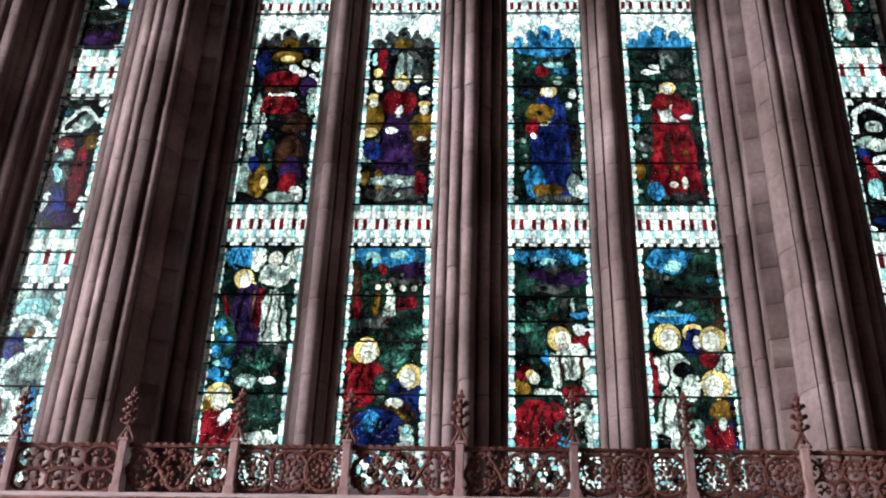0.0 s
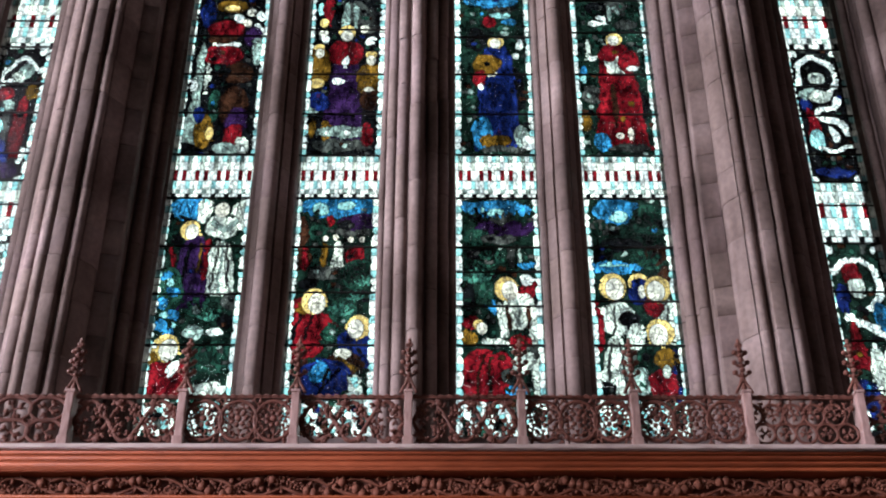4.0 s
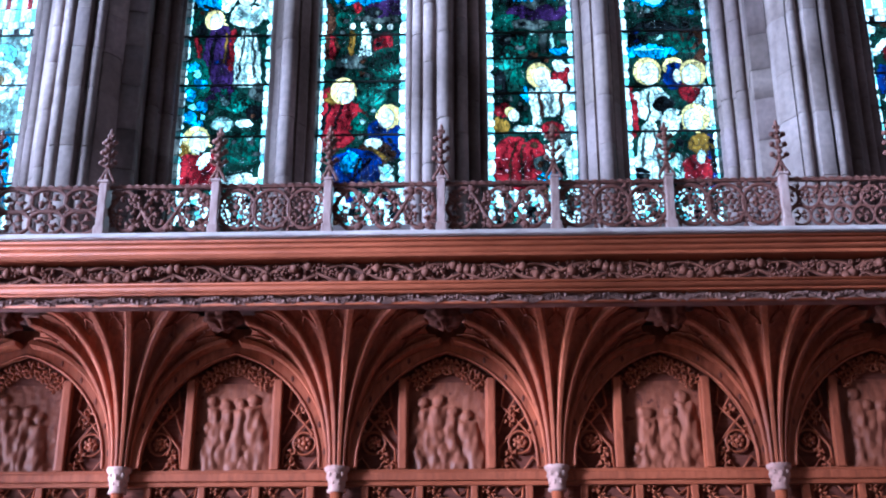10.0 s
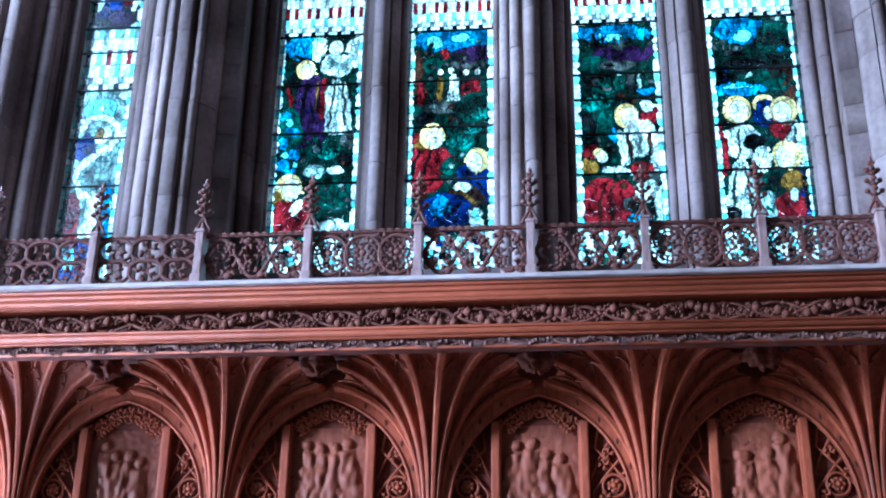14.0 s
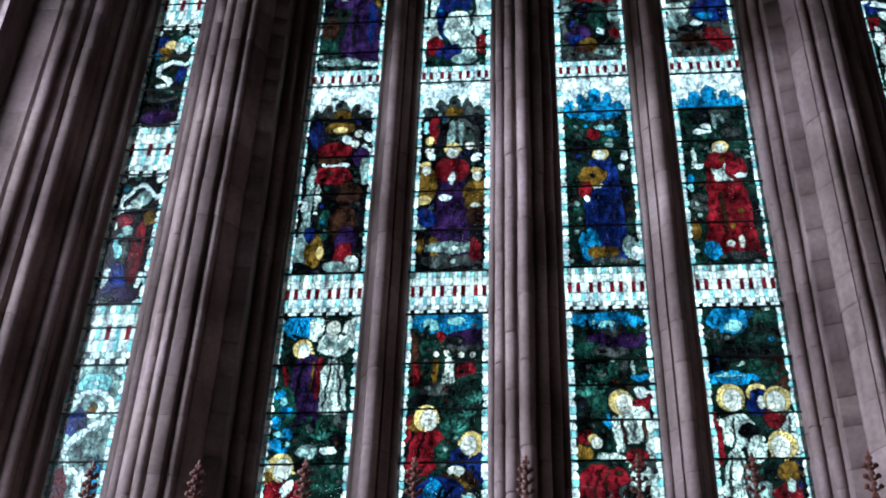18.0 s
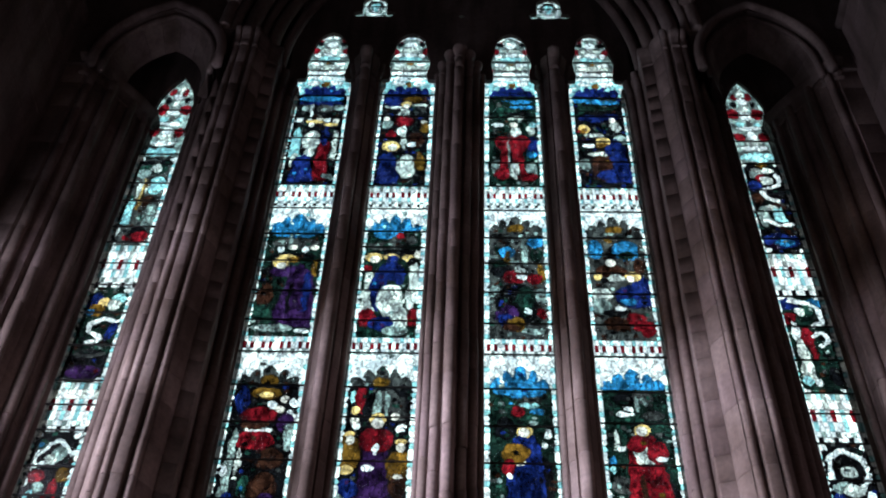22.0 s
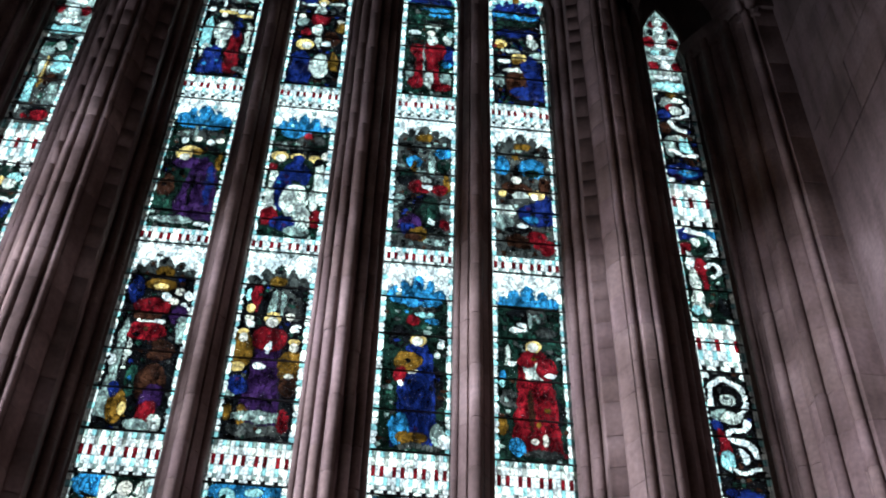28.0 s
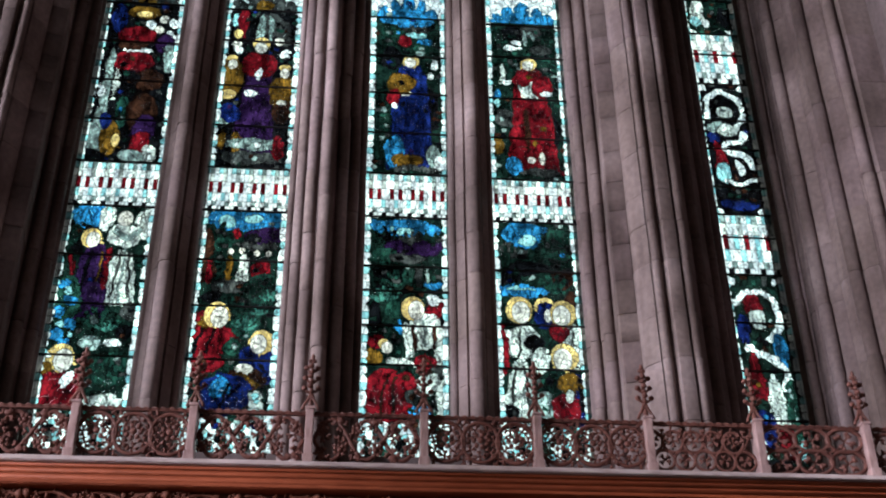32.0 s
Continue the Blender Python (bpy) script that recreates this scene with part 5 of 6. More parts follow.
def vine_mesh(length, height, seed, waves, material):
    """A running vine with leaves and fruit, carved in the round."""
    rng = random.Random(seed)
    bm = bmesh.new()
    for ph in (0, math.pi):
        add_tube(bm, [(length * i / 40, 0.004 * math.sin(i) - (0.006 if ph else 0), 0.38 * height * math.sin(2 * math.pi * waves * i / 40 + ph)) for i in range(41)], 0.066 * height + 0.0015, 6)
    n = int(length / height * 3.2)
    for i in range(n):
        x = length * (i + 0.5) / n
        z = 0.3 * height * math.sin(2 * math.pi * waves * x / length + 2.2) + rng.uniform(-0.15, 0.15) * height
        kind = rng.random()
        if kind < 0.4:
            add_blob(bm, (x, -0.012, z), 0.21 * height, 0.2 * height, 0.22 * height, 10, 7)
            add_leaf(bm, (x, -0.014, z + 0.15 * height), 1.57, 0.2 * height)
        else:
            a0 = rng.uniform(0, 6)
            for k in range(5):
                add_leaf(bm, (x, -0.008, z), a0 + k * 1.26, 0.3 * height * rng.uniform(0.8, 1.1))
        add_tube(bm, [(x, -0.004, z), (x + 0.1 * height, -0.012, z + 0.25 * height * rng.uniform(-1, 1)), (x + 0.3 * height, -0.004, z + 0.3 * height * rng.uniform(-1, 1))], 0.0045, 4)
    m = int(length / (0.36 * height))
    for i in range(m):
        for j in (-1, 0, 1):
            x, z = length * (i + rng.uniform(0.2, 0.8)) / m, height * (0.33 * j + rng.uniform(-0.06, 0.06))
            if rng.random() < 0.2:
                add_blob(bm, (x, 0.002, z), 0.15 * height, 0.012, 0.15 * height, 7, 5)
            else:
                add_leaf(bm, (x, 0.002, z), rng.uniform(0, 6.28), 0.36 * height, 0.4)
    me = bpy.data.meshes.new("vine_carving")
    smooth(bm).to_mesh(me)
    bm.free()
    me.materials.append(material)
    return me


CARVING = wood_material("carved_vine_oak", (0.1, 0.033, 0.02), (0.155, 0.053, 0.034), (0.215, 0.082, 0.056), 0.6)
# lower vines are coloured paler for the light they catch
LIT_CARVING = wood_material("lit_vine_oak", (0.12, 0.055, 0.044), (0.18, 0.088, 0.072), (0.24, 0.125, 0.105), 0.6)
big_vines = [vine_mesh(0.78, 0.115, s, 1.5, CARVING) for s in (3, 4, 5)]
small_vines = [vine_mesh(0.78, 0.05, s, 3, LIT_CARVING) for s in (6, 7, 8)]
for i in range(11):
    for meshes, y, z in ((big_vines, 5.945, 3.777), (small_vines, 5.945, 3.633)):
        ob = new("vine_carving", meshes[(i * 2 + i // 3) % 3])
        ob.parent = cornice
        ob.location = (-4.18 + 0.76 * i, y, z)
        ob.scale = (0.974, 1, 1)

# cresting: posts with crocketed finials, openwork between
POST_Z0, POST_Z1 = 3.966, 4.268


def finial_mesh():
    bm = bmesh.new()
    for s in (-1, 1):
        add_tube(bm, [(s * 0.044, 0, 0.0), (s * 0.036, 0, 0.02), (s * 0.016, 0, 0.055), (s * 0.006, 0, 0.085), (0, 0, 0.1)], 0.0085, 6)
    add_blob(bm, (0, 0, 0.03), 0.016, 0.014, 0.03, 8, 5)
    add_tube(bm, [(0, 0, 0), (0, 0, 0.29)], 0.0085, 6)
    for k, z in enumerate((0.115, 0.175, 0.235)):
        w = 0.037 - 0.004 * k
        for s in (-1, 1):
            add_tube(bm, [(0, 0, z - 0.022), (s * w * 0.7, 0, z - 0.008), (s * w, 0, z + 0.01), (s * w * 1.15, 0, z - 0.002)], 0.0075, 5)
            add_blob(bm, (s * w, -0.004, z + 0.006), 0.0165, 0.016, 0.0145, 7, 5)
            add_blob(bm, (s * 0.005, s * w, z + 0.006), 0.0165, 0.0165, 0.0145, 7, 5)
        add_blob(bm, (0, -0.008, z - 0.014), 0.014, 0.014, 0.012, 7, 5)
    for s in (-1, 1):
        add_blob(bm, (s * 0.012, 0, 0.285), 0.01, 0.01, 0.013, 6, 4)
    add_blob(bm, (0, 0, 0.305), 0.011, 0.011, 0.024, 8, 6)
    me = bpy.data.meshes.new("finial")
    smooth(bm).to_mesh(me)
    bm.free()
    me.materials.append(OAK_DARK)
    return me


# glossy post oak, its base colour also paled to carry the sheen
POST_OAK = wood_material("sheen_pale_post_oak", (0.24, 0.15, 0.14), (0.36, 0.24, 0.23), (0.46, 0.33, 0.32), 0.26, (4, 4, 1))
fin_mesh = finial_mesh()
first_post = None
for k in range(-6, 7):
    at = pose(0.6 * k + 0.012, FRONT_Y + 0.03, POST_Z0)
    if first_post is None:
        first_post = thing("cresting_post", "dark oak cresting post with a crocketed finial on the cornice", "post", "cresting posts on the cornice")
        first_post.matrix_world = at
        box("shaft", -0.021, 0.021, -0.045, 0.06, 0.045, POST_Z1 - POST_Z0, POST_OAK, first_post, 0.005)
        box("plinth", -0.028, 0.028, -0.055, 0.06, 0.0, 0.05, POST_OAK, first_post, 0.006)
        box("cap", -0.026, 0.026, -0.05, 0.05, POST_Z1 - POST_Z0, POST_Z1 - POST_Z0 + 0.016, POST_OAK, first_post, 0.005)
        f = new("finial", fin_mesh)
        f.parent = first_post
        f.location = (0, 0, POST_Z1 - POST_Z0 + 0.014)
    else:
        copy_thing(first_post, at)


def ring(bm, cx, cz, r, tube=0.0068, n=20, squash=1.0, y=0.0):
    add_tube(bm, [(cx + r * math.cos(2 * math.pi * i / n), y, cz + squash * r * math.sin(2 * math.pi * i / n)) for i in range(n)], tube, 5, True)


def rosette(bm, cx, cz, r):
    add_blob(bm, (cx, -0.012, cz), r * 0.4, 0.012, r * 0.4, 7, 5)
    for k in range(7):
        a = 2 * math.pi * k / 7
        add_blob(bm, (cx + r * 0.72 * math.cos(a), -0.006, cz + r * 0.72 * math.sin(a)), r * 0.32, 0.009, r * 0.32, 6, 4)


def sprig(bm, rng, cx, cz, r):
    a = rng.uniform(0, 6)
    for k in range(4):
        b = a + k * 1.57 + rng.uniform(-0.2, 0.2)
        add_tube(bm, [(cx, 0, cz), (cx + 0.5 * r * math.cos(b + 0.3), -0.006, cz + 0.5 * r * math.sin(b + 0.3)), (cx + 0.95 * r * math.cos(b), 0, cz + 0.95 * r * math.sin(b))], 0.006, 4)
        add_leaf(bm, (cx + 0.4 * r * math.cos(b + 0.6), -0.004, cz + 0.4 * r * math.sin(b + 0.6)), b + 0.5, 0.75 * r)
        add_blob(bm, (cx + 0.62 * r * math.cos(b + 0.2), -0.008, cz + 0.62 * r * math.sin(b + 0.2)), 0.24 * r, 0.011, 0.24 * r, 6, 4)


def cresting_mesh(kind, seed):
    """Pierced vine carving for one bay, 0.55 wide and 0.25 high, from its lower middle."""
    rng = random.Random(seed)
    bm = bmesh.new()
    w, z0, z1 = 0.275, 0.03, 0.285
    mid = (z0 + z1) / 2
    if kind == "circles":
        for i in range(3):
            for j in range(2):
                cx, cz = -0.183 + 0.183 * i, z0 + 0.064 + 0.127 * j
                ring(bm, cx, cz, 0.097, 0.0115, 24, 0.7, -0.006)
                sprig(bm, rng, cx, cz, 0.062)
        for i in range(4):
            sprig(bm, rng, -0.27 + 0.18 * i, mid, 0.04)
    elif kind == "waves":
        for ph in (0, math.pi):
            add_tube(bm, [(-w + 2 * w * i / 48, 0.006 if ph else 0, mid + 0.112 * math.sin(2 * math.pi * 1.5 * i / 48 + ph)) for i in range(49)], 0.0125, 6)
        for i in range(6):
            x = -w + 2 * w * (i + 0.5) / 6
            for s in (-1, 1):
                if (i + (s > 0)) % 2:
                    rosette(bm, x, mid + s * 0.062, 0.037)
                    sprig(bm, rng, x, mid + s * 0.02, 0.045)
                else:
                    sprig(bm, rng, x, mid + s * 0.085, 0.046)
                    add_blob(bm, (x, -0.006, mid + s * 0.1), 0.026, 0.012, 0.018, 8, 5)
    elif kind == "scrolls":
        for i in range(3):
            cx = -0.185 + 0.185 * i
            ring(bm, cx, mid, 0.1, 0.012, 26, 1.12, -0.005)
            rosette(bm, cx, mid + 0.012, 0.05)
            for k in range(7):
                a = 2 * math.pi * k / 7 + 0.3
                sprig(bm, rng, cx + 0.07 * math.cos(a), mid + 0.078 * math.sin(a), 0.034)
        for x in (-0.27, -0.0925, 0.0925, 0.27):
            for s in (-1, 1):
                sprig(bm, rng, x, mid + s * 0.095, 0.042)
    else:
        for i in range(5):
            cx = -0.22 + 0.11 * i
            ring(bm, cx, z0 + 0.06, 0.055, 0.009, 18, 1.0)
            ring(bm, cx + 0.055, z0 + 0.165, 0.055, 0.009, 18, 1.1)
            sprig(bm, rng, cx, z0 + 0.2, 0.04)
            sprig(bm, rng, cx, z0 + 0.06, 0.036)
            sprig(bm, rng, cx + 0.055, z0 + 0.165, 0.036)
        for i in range(6):
            x = -0.275 + 0.11 * i
            add_tube(bm, [(x, 0, z1), (x + 0.03, 0, mid + 0.05), (x + 0.055, 0, mid)], 0.006, 4)
            add_leaf(bm, (x, 0, z1 - 0.03), -1.0, 0.05)
    for f in bm.faces:
        f.smooth = True
    me = bpy.data.meshes.new("openwork")
    bm.to_mesh(me)
    bm.free()
    me.materials.append(OAK_DARK)
    return me


KINDS = {k: cresting_mesh(k, i) for i, k in enumerate(("circles", "waves", "scrolls", "arches"))}
ORDER = {-4: "circles", -3: "waves", -2: "scrolls", -1: "waves", 0: "waves", 1: "scrolls", 2: "scrolls", 3: "arches", 4: "circles", -5: "circles", -6: "scrolls", -7: "waves", 5: "waves", 6: "circles"}
cresting = thing("cresting", "pierced dark oak vine cresting standing on the cornice ledge", "cresting")
for i in range(-7, 7):
    x = (0.6 * i if -7 < i < 6 else 0.6 * i + (0.01 if i < 0 else -0.03)) + 0.3 + 0.012
    bay = new("panel")
    bay.parent, bay.location = cresting, (x, FRONT_Y + 0.045, POST_Z0)
    kind = ORDER[i]
    ob = new("openwork", KINDS[kind])
    ob.parent = bay
    if i % 2:
        ob.scale = (-1, 1, 1)
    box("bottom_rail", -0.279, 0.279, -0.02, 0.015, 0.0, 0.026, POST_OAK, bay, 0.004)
    box("top_rail", -0.279, 0.279, -0.012, 0.012, 0.286, 0.302, OAK_DARK, bay, 0.003)
    bm = bmesh.new()
    add_tube(bm, [(-0.279 + 0.558 * k / 60, -0.012 + 0.004 * math.cos(k * 1.3), 0.3 + 0.004 * math.sin(k * 1.3)) for k in range(61)], 0.006, 5)
    part("rope_edge", smooth(bm), OAK_DARK, bay)

# fan canopies
CAP_Z, FAN_TOP = 2.875, 3.695


def fan_curve(k):
    """Distance out from the shaft and height, for k from 0 (foot) to 1 (top)."""
    return 0.042 + 0.575 * (1 - math.sqrt(1 - min(k, 0.995) ** 2)), CAP_Z + (FAN_TOP - CAP_Z) * k


def fan_point(angle, k, out=0.0):
    r, z = fan_curve(math.sin(k * math.pi / 2))
    r += out
    if abs(angle) > 0.9:
        z = CAP_Z + (z - CAP_Z) * (1 - 0.12 * (abs(angle) - 0.9) / 0.6)
    depth = 1.02
    return Vector((r * math.sin(angle), -r * math.cos(angle) * depth, z))


def make_fan(parent):
    angles = [radians(a) for a in (-85, -60, -36, -12, 12, 36, 60, 85)]
    for j, a in enumerate(angles):
        bm = bmesh.new()
        edge = j in (0, 7)
        side = Vector((math.cos(a), math.sin(a), 0))
        w0, w1 = (0.014, 0.07) if edge else (0.009, 0.026)
        rows = []
        for i in range(19):
            k = i / 18
            p = fan_point(a, k)
            q = fan_point(a, min(1, k + 0.02)) - fan_point(a, max(0, k - 0.02))
            nrm = q.cross(side).normalized()
            if nrm.y > 0 or (edge and nrm.z > 0):
                nrm = -nrm
            w = w0 + (w1 - w0) * k
            hgt = 0.012 + 0.008 * k if edge else 0.028 + 0.012 * k
            rows.append([bm.verts.new(p + side * s * w + nrm * h) for s, h in ((-1, -0.01), (-1, hgt * 0.8), (-0.75, hgt * 0.9), (-0.6, hgt), (0.6, hgt), (0.75, hgt * 0.9), (1, hgt * 0.8), (1, -0.01))])
        for r0, r1 in zip(rows, rows[1:]):
            for i in range(8):
                bm.faces.new((r0[i], r0[(i + 1) % 8], r1[(i + 1) % 8], r1[i]))
        bm.faces.new(rows[0][::-1])
        bm.faces.new(rows[-1])
        bmesh.ops.recalc_face_normals(bm, faces=bm.faces)
        part("rib", bm, OAK_LIGHT, parent)
    for a, b in zip(angles, angles[1:]):
        bm = bmesh.new()
        grid = [[bm.verts.new(fan_point(a + (b - a) * u / 6, i / 14, -0.05 * math.sin(math.pi * u / 6) * i / 14)) for u in range(7)] for i in range(15)]
        for g0, g1 in zip(grid, grid[1:]):
            for u in range(6):
                bm.faces.new((g0[u], g0[u + 1], g1[u + 1], g1[u])).smooth = True
        part("web", bm, OAK_LIGHT, parent)
        # cusped tracery under the top of the web
        bm = bmesh.new()
        for k0, k1, n in ((0.6, 0.78, 1), (0.78, 0.95, 2)):
            for i in range(n):
                lo, hi = a + (b - a) * (i + 0.08) / n, a + (b - a) * (i + 0.92) / n
                mid = (lo + hi) / 2
                for e in (lo, hi):
                    add_tube(bm, [fan_point(e + (mid - e) * u ** 2, k0 + (k1 - k0) * u, -0.012) for u in (0, 0.35, 0.7, 1)], 0.006, 5)
                    add_blob(bm, fan_point(e + (mid - e) * 0.45, k0 + (k1 - k0) * 0.5, -0.012), 0.011, 0.009, 0.011, 6, 4)
        tagged(part("web_tracery", smooth(bm), OAK_LIGHT, parent), kind="stuff")


fan = thing("fan_canopy", "red-brown oak fan canopy of spreading ribs under the cornice", "canopy", "oak fan canopies", at=(0, 0, 0))
fan.matrix_world = pose(-2.98, WALL_Y - 0.03, 0)
make_fan(fan)
colonnette = thing("colonnette", "slim oak colonnette with a pale carved capital carrying the canopy", "column", "colonnettes under the canopies", at=(-2.98, WALL_Y - 0.06, 0))
bm = bmesh.new()
add_tube(bm, [(0, 0, 0), (0, 0, 2.78)], 0.034, 12)
part("shaft", smooth(bm), OAK, colonnette)
bm = bmesh.new()
add_tube(bm, [(0, 0, 2.75), (0, 0, 2.762), (0, 0, 2.775), (0, 0, 2.86), (0, 0, 2.87), (0, 0, 2.89)], 0.046, 8, taper=lambda k: (1.1, 1.15, 0.95, 1.25, 1.5, 1.5)[round(k * 5)])
for j in range(8):
    a = 2 * math.pi * j / 8
    add_blob(bm, (0.044 * math.cos(a), 0.044 * math.sin(a), 2.835 + 0.012 * (j % 2)), 0.017, 0.017, 0.022, 6, 4)
    add_blob(bm, (0.04 * math.cos(a + 0.4), 0.04 * math.sin(a + 0.4), 2.8), 0.012, 0.012, 0.014, 6, 4)
part("capital", smooth(bm), CAP_STONE, colonnette, "pale leaf-carved capital")
for k in range(-2, 4):
    x = -0.58 + 1.2 * k
    if k > -2:
        copy_thing(fan, pose(x, WALL_Y - 0.03, 0))
        copy_thing(colonnette, pose(x, WALL_Y - 0.06, 0))


# back panels, bay by bay
# relief fields are set darker than the carved oak around them
RELIEF_OAK = wood_material("darker_relief_oak", (0.12, 0.031, 0.015), (0.18, 0.048, 0.023), (0.23, 0.066, 0.033), 0.6, (4, 4, 1))

def relief_mesh(seed):
    """A carved field of upright rounded folds, in low relief."""
    rng = random.Random(seed)
    w, h, nx, nz = 0.45, 0.5, 60, 66
    forms = []
    for i in range(7):
        cx = -0.17 + 0.34 * (i % 4 + rng.uniform(0.15, 0.85)) / 4
        top = rng.uniform(0.27, 0.39) if i < 4 else rng.uniform(0.08, 0.22)
        forms.append((cx, top, rng.uniform(0.05, 0.085), rng.uniform(0, 6)))
    verts, faces = [], []
    for j in range(nz + 1):
        for i in range(nx + 1):
            x, z = -w / 2 + w * i / nx, h * j / nz
            d = 0.004 * noise.noise((x * 30, z * 30, seed)) + 0.004 * noise.noise((x * 12, z * 12, seed + 5))
            for cx, top, r, ph in forms:
                sway = cx + 0.02 * math.sin(z * 11 + ph)
                q = abs(x - sway) / (r * (1.15 - 0.5 * z / top if z < top else 1))
                if z < top and q < 1:
                    d = max(d, 0.024 * (1 - q * q) * min(1, (top - z) / 0.03 + 0.2) + 0.0015 * math.sin(x * 120 + 4 * math.sin(z * 11 + ph)) + 0.016 * noise.noise((x * 22, z * 16, ph)))
                rr = 0.034
                e = math.hypot(x - sway, z - top - 0.028) / rr
                if e < 1:
                    d = max(d, 0.024 * math.sqrt(1 - e * e) + 0.004 * noise.noise((x * 60, z * 60, ph)))
            if z < 0.03:
                d = max(d, 0.012)
            verts.append((x, -d, z))
    for j in range(nz):
        for i in range(nx):
            a = j * (nx + 1) + i
            faces.append((a, a + 1, a + nx + 2, a + nx + 1))
    me = bpy.data.meshes.new("relief_panel")
    me.from_pydata(verts, [], faces)
    me.polygons.foreach_set("use_smooth", [True] * len(me.polygons))
    me.materials.append(RELIEF_OAK)
    return me


def side_tracery_mesh(seed):
    rng = random.Random(seed)
    bm = bmesh.new()
    w, h = 0.27, 0.46
    for s in (-1, 1):
        add_tube(bm, [(s * (w / 2 - 0.01), 0, 0), (s * w * 0.42, 0, 0.12), (0, 0, 0.26), (-s * w * 0.36, 0, 0.36), (-s * w * 0.3, 0, h)], 0.0075, 5)
        add_tube(bm, [(s * 0.02, 0.004, 0), (s * w * 0.25, 0.004, 0.07), (s * w * 0.44, 0.004, 0.02)], 0.006, 5)
        add_tube(bm, [(s * w * 0.45, 0, 0.2), (s * w * 0.3, 0, 0.3), (s * 0.02, 0, 0.4), (0, 0, h)], 0.006, 5)
    ring(bm, 0, 0.15, 0.062, 0.008, 18)
    rosette(bm, 0, 0.15, 0.04)
    for i in range(7):
        sprig(bm, rng, rng.uniform(-0.09, 0.09), 0.03 + 0.06 * i, 0.034)
    me = bpy.data.meshes.new("side_tracery")
    smooth(bm).to_mesh(me)
    bm.free()
    me.materials.append(OAK)
    return me


def head_tracery_mesh(seed):
    rng = random.Random(seed)
    bm = bmesh.new()
    for i in range(11):
        k = i / 10
        x = -0.2 + 0.4 * k
        z = 0.05 + 0.1 * math.sin(math.pi * k)
        sprig(bm, rng, x, z, 0.036)
        sprig(bm, rng, x * 0.8, z - 0.035, 0.028)
    for i in range(5):
        ring(bm, -0.15 + 0.075 * i, 0.06 + 0.05 * math.sin(math.pi * i / 4), 0.028, 0.005, 12)
    me = bpy.data.meshes.new("head_tracery")
    smooth(bm).to_mesh(me)
    bm.free()
    me.materials.append(OAK)
    return me


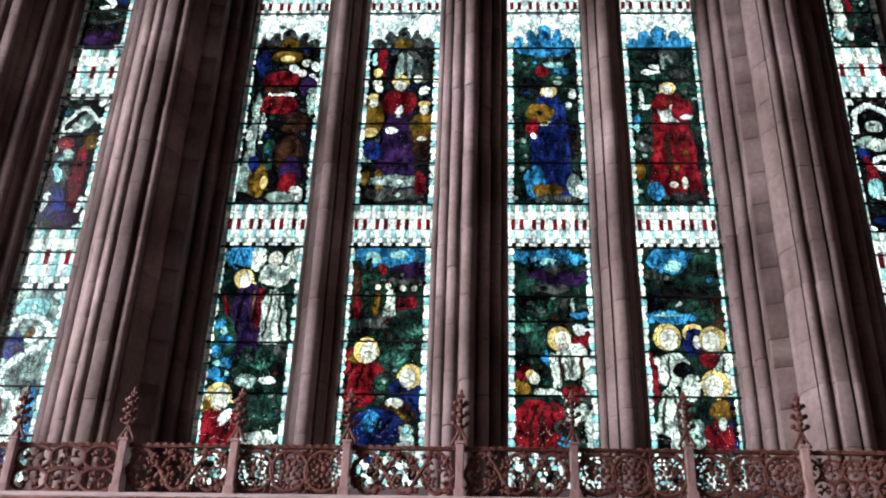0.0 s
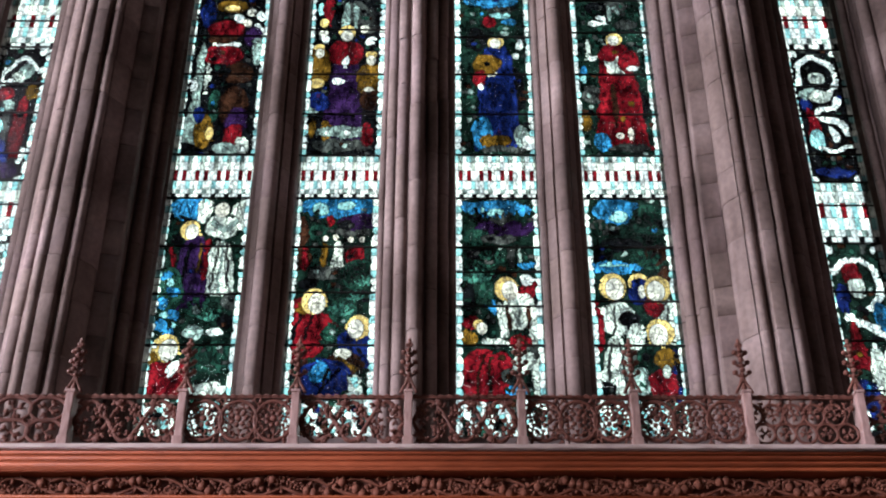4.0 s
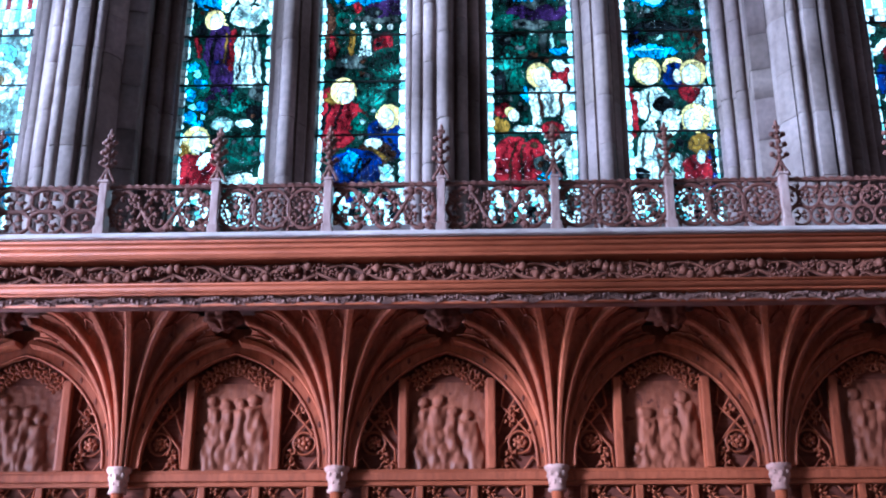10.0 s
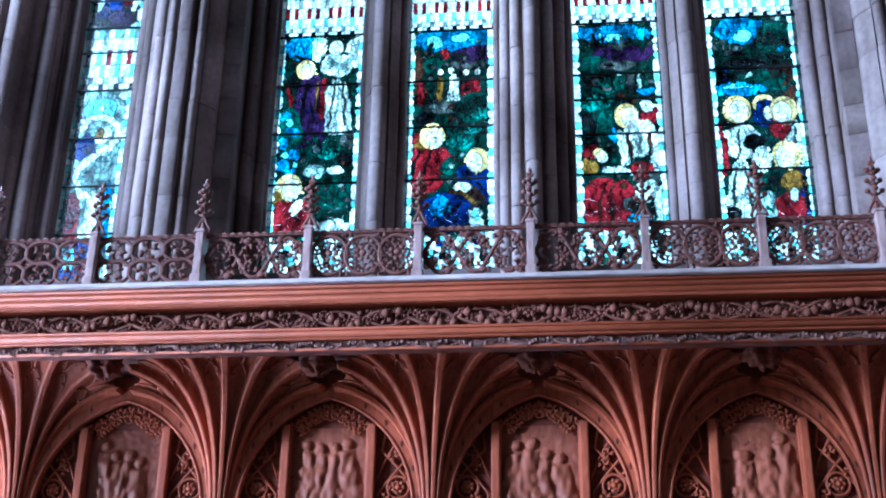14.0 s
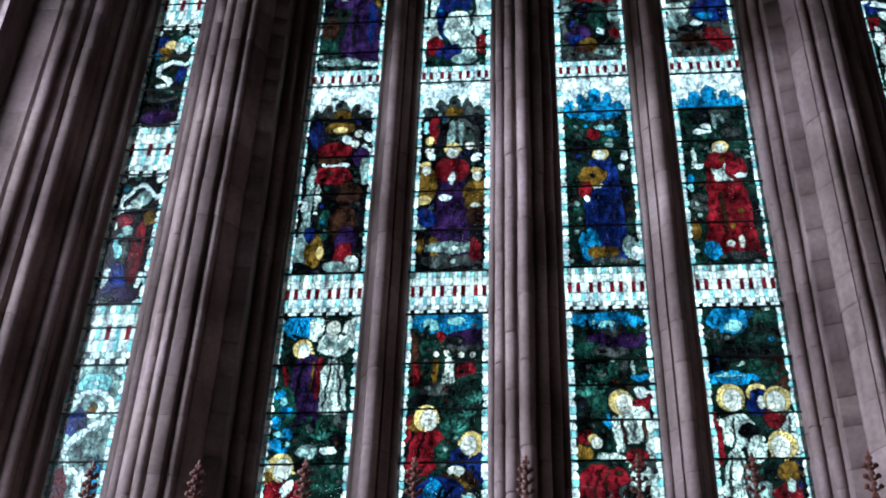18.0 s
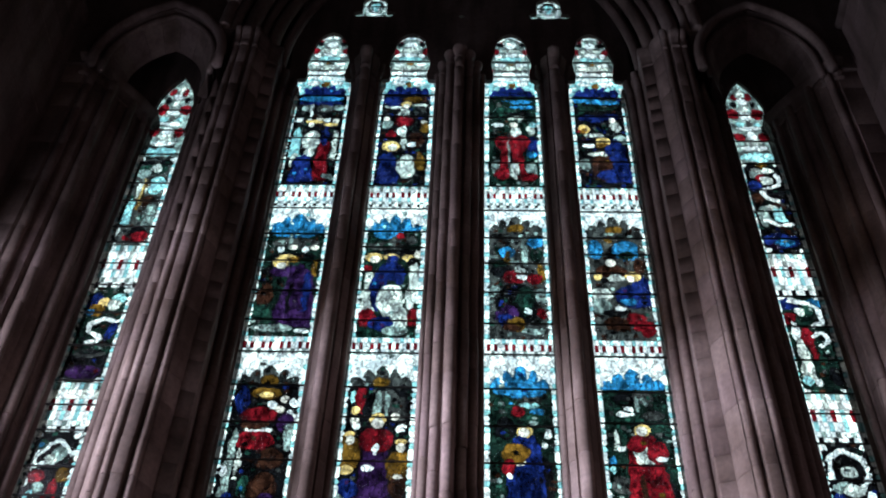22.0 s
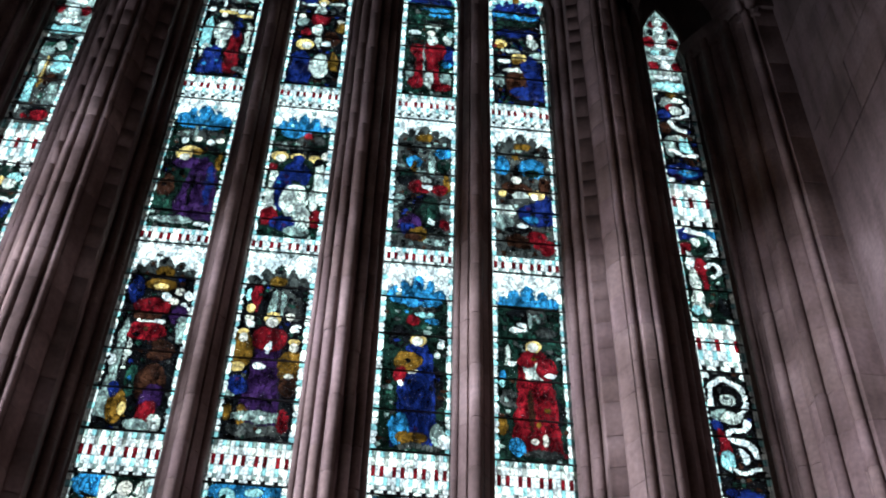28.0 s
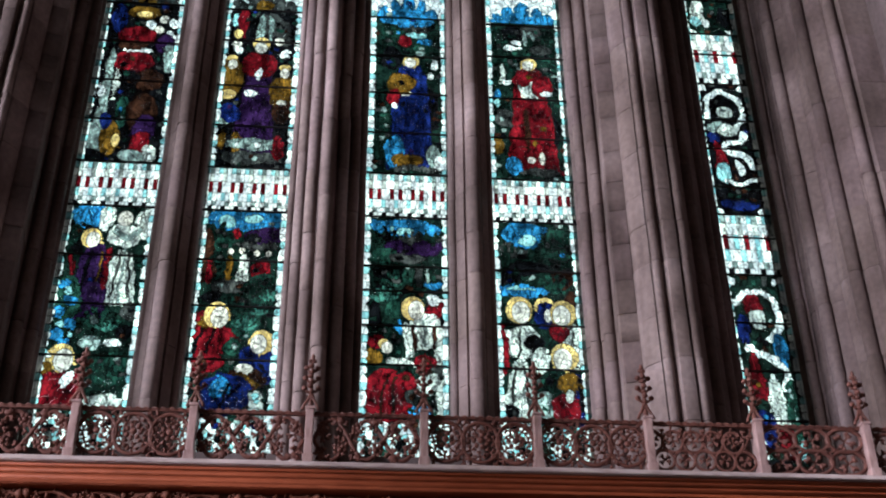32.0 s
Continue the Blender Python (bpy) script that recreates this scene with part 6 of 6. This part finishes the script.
reliefs = [relief_mesh(s) for s in (21, 22, 23, 24)]
sides = [side_tracery_mesh(s) for s in (31, 32)]
heads_t = [head_tracery_mesh(s) for s in (41, 42)]
# oak of the recesses, with their shade put into the colour
DEEP = wood_material("shaded_oak_backing", (0.07, 0.017, 0.009), (0.11, 0.027, 0.015), (0.15, 0.04, 0.023), 0.85)
for k in range(-3, 4):
    x = BAY * k
    bay = thing("screen_bay", "carved oak wall panel with a relief field and pierced side tracery", "wall panel", "carved oak screen bays", at=(x + 0.02, WALL_Y, 0))
    lo, hi = (-0.598, 0.598) if abs(k) < 3 else ((-0.598, 0.575) if k > 0 else (-0.598, 0.598))
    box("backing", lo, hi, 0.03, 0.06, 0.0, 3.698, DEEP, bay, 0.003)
    box("rail", lo, hi, -0.035, 0.03, 2.82, 2.868, OAK_LIGHT, bay, 0.01)
    box("rail", lo, hi, -0.018, 0.03, 2.795, 2.82, OAK, bay, 0.005)
    box("rail", lo, hi, -0.02, 0.03, 2.868, 2.885, OAK, bay, 0.005)
    box("low_panel", lo, hi, 0.0, 0.03, 0.0, 2.35, OAK, bay, 0.004)
    box("rail", lo, hi, -0.02, 0.03, 2.35, 2.42, OAK_LIGHT, bay, 0.008)
    for xs in (-0.45, -0.15, 0.15, 0.45):
        if lo < xs < hi:
            box("stile", xs - 0.02, xs + 0.02, -0.015, 0.03, 2.42, 2.795, OAK_LIGHT, bay, 0.006)
    for xs in (-0.3, 0.0, 0.3):
        if lo < xs - 0.13 and xs + 0.13 < hi:
            ob = new("low_tracery", sides[0])
            ob.parent = bay
            ob.location, ob.scale = (xs, 0.015, 2.8), (0.95, 1, -0.8)
    if abs(k) < 4:
        ob = new("relief_panel", reliefs[(k + 4) % 4])
        ob.parent = bay
        ob.location = (0.0, 0.028, 2.886)
        for s in (-1, 1):
            box("stile", s * 0.247 - 0.024, s * 0.247 + 0.024, -0.03, 0.03, 2.885, 3.4, OAK_LIGHT, bay, 0.008)
            box("inner_bead", s * 0.221 - 0.006, s * 0.221 + 0.006, -0.015, 0.03, 2.885, 3.38, OAK, bay, 0.004)
            ob = new("side_tracery", sides[k % 2])
            ob.parent = bay
            ob.location, ob.scale = (s * 0.405, 0.012, 2.886), (s, 1, 1)
        ob = new("head_tracery", heads_t[k % 2])
        ob.parent = bay
        ob.location = (0, 0.008, 3.345)
    if abs(k) < 4:
        # pointed wall arch under the fans
        bm = bmesh.new()
        loop = [(-0.597, 2.886)] + pointed(-0.5, 0.5, 2.886, 2.9, 3.545, 12) + [(0.597, 2.886), (0.597, 3.69), (-0.597, 3.69)]
        vs = [bm.verts.new((px, -0.055, pz)) for px, pz in loop]
        es = [bm.edges.new((vs[i], vs[(i + 1) % len(vs)])) for i in range(len(vs))]
        bmesh.ops.triangle_fill(bm, edges=es, use_beauty=True, use_dissolve=False)
        ret = bmesh.ops.extrude_face_region(bm, geom=list(bm.faces))
        bmesh.ops.translate(bm, verts=[v for v in ret["geom"] if isinstance(v, bmesh.types.BMVert)], vec=(0, 0.055, 0))
        bmesh.ops.recalc_face_normals(bm, faces=bm.faces)
        part("wall_arch", bm, OAK_LIGHT, bay)
        for grow, r in ((0.0, 0.009),):
            bm = bmesh.new()
            add_tube(bm, [(px, -0.056, pz) for px, pz in pointed(-0.5 + grow, 0.5 - grow, 2.89, 2.9, 3.545 - grow * 1.3, 12)], r, 8)
            part("arch_bead", smooth(bm), OAK_LIGHT, bay)
        # slots drawn as dark flat blobs, the shade of the piercing in their colour
        for j in range(10):
            loopc = pointed(-0.53, 0.53, 2.9, 2.9, 3.585, 12)
            px, pz = loopc[3 + 2 * j if j < 5 else 5 + 2 * j]
            if pz < 3.5:
                bm = bmesh.new()
                add_blob(bm, (px, -0.056, pz), 0.009, 0.004, 0.019, 8, 5)
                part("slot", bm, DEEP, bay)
    # leafy boss in the crown of the bay
    at = Vector((0.0, -0.44, 3.625))
    bm = bmesh.new()
    add_blob(bm, at, 0.085, 0.085, 0.06, 40, 20)
    for v in bm.verts:
        q = v.co - at
        a = math.atan2(q.y, q.x)
        v.co = at + q * (0.7 + 0.5 * abs(math.sin(2.5 * a + k + 9 * q.z)) + 0.45 * noise.noise(q * 42 + Vector((k, 0, 0))))
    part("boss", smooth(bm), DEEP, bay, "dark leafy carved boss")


# ---- ashlar facing high on the side walls, course on course ----
def facing(wall, x, sign, seed):
    rng = random.Random(seed)
    meshes = []
    for length in (0.62, 0.8, 0.98):
        bm = bmesh.new()
        add_box(bm, 0, sign * 0.014, 0, length - 0.008, 0, 0.352, 0.006)
        bmesh.ops.recalc_face_normals(bm, faces=bm.faces)
        me = bpy.data.meshes.new("stone")
        bm.to_mesh(me)
        bm.free()
        me.materials.append(STONE_WALL)
        meshes.append((me, length))
    z = 9.7
    while z < 13.2:
        y = 6.74 - rng.uniform(0.0, 0.4)
        while y > 3.2:
            me, length = rng.choice(meshes)
            y -= length
            ob = new("stone", me)
            ob.parent = wall
            ob.location = (x + rng.uniform(-0.003, 0.002), y, z)
        z += 0.36


facing(bpy.data.objects["wall_north"], -4.2, 1, 81)
facing(bpy.data.objects["wall_south"], 4.2, -1, 82)
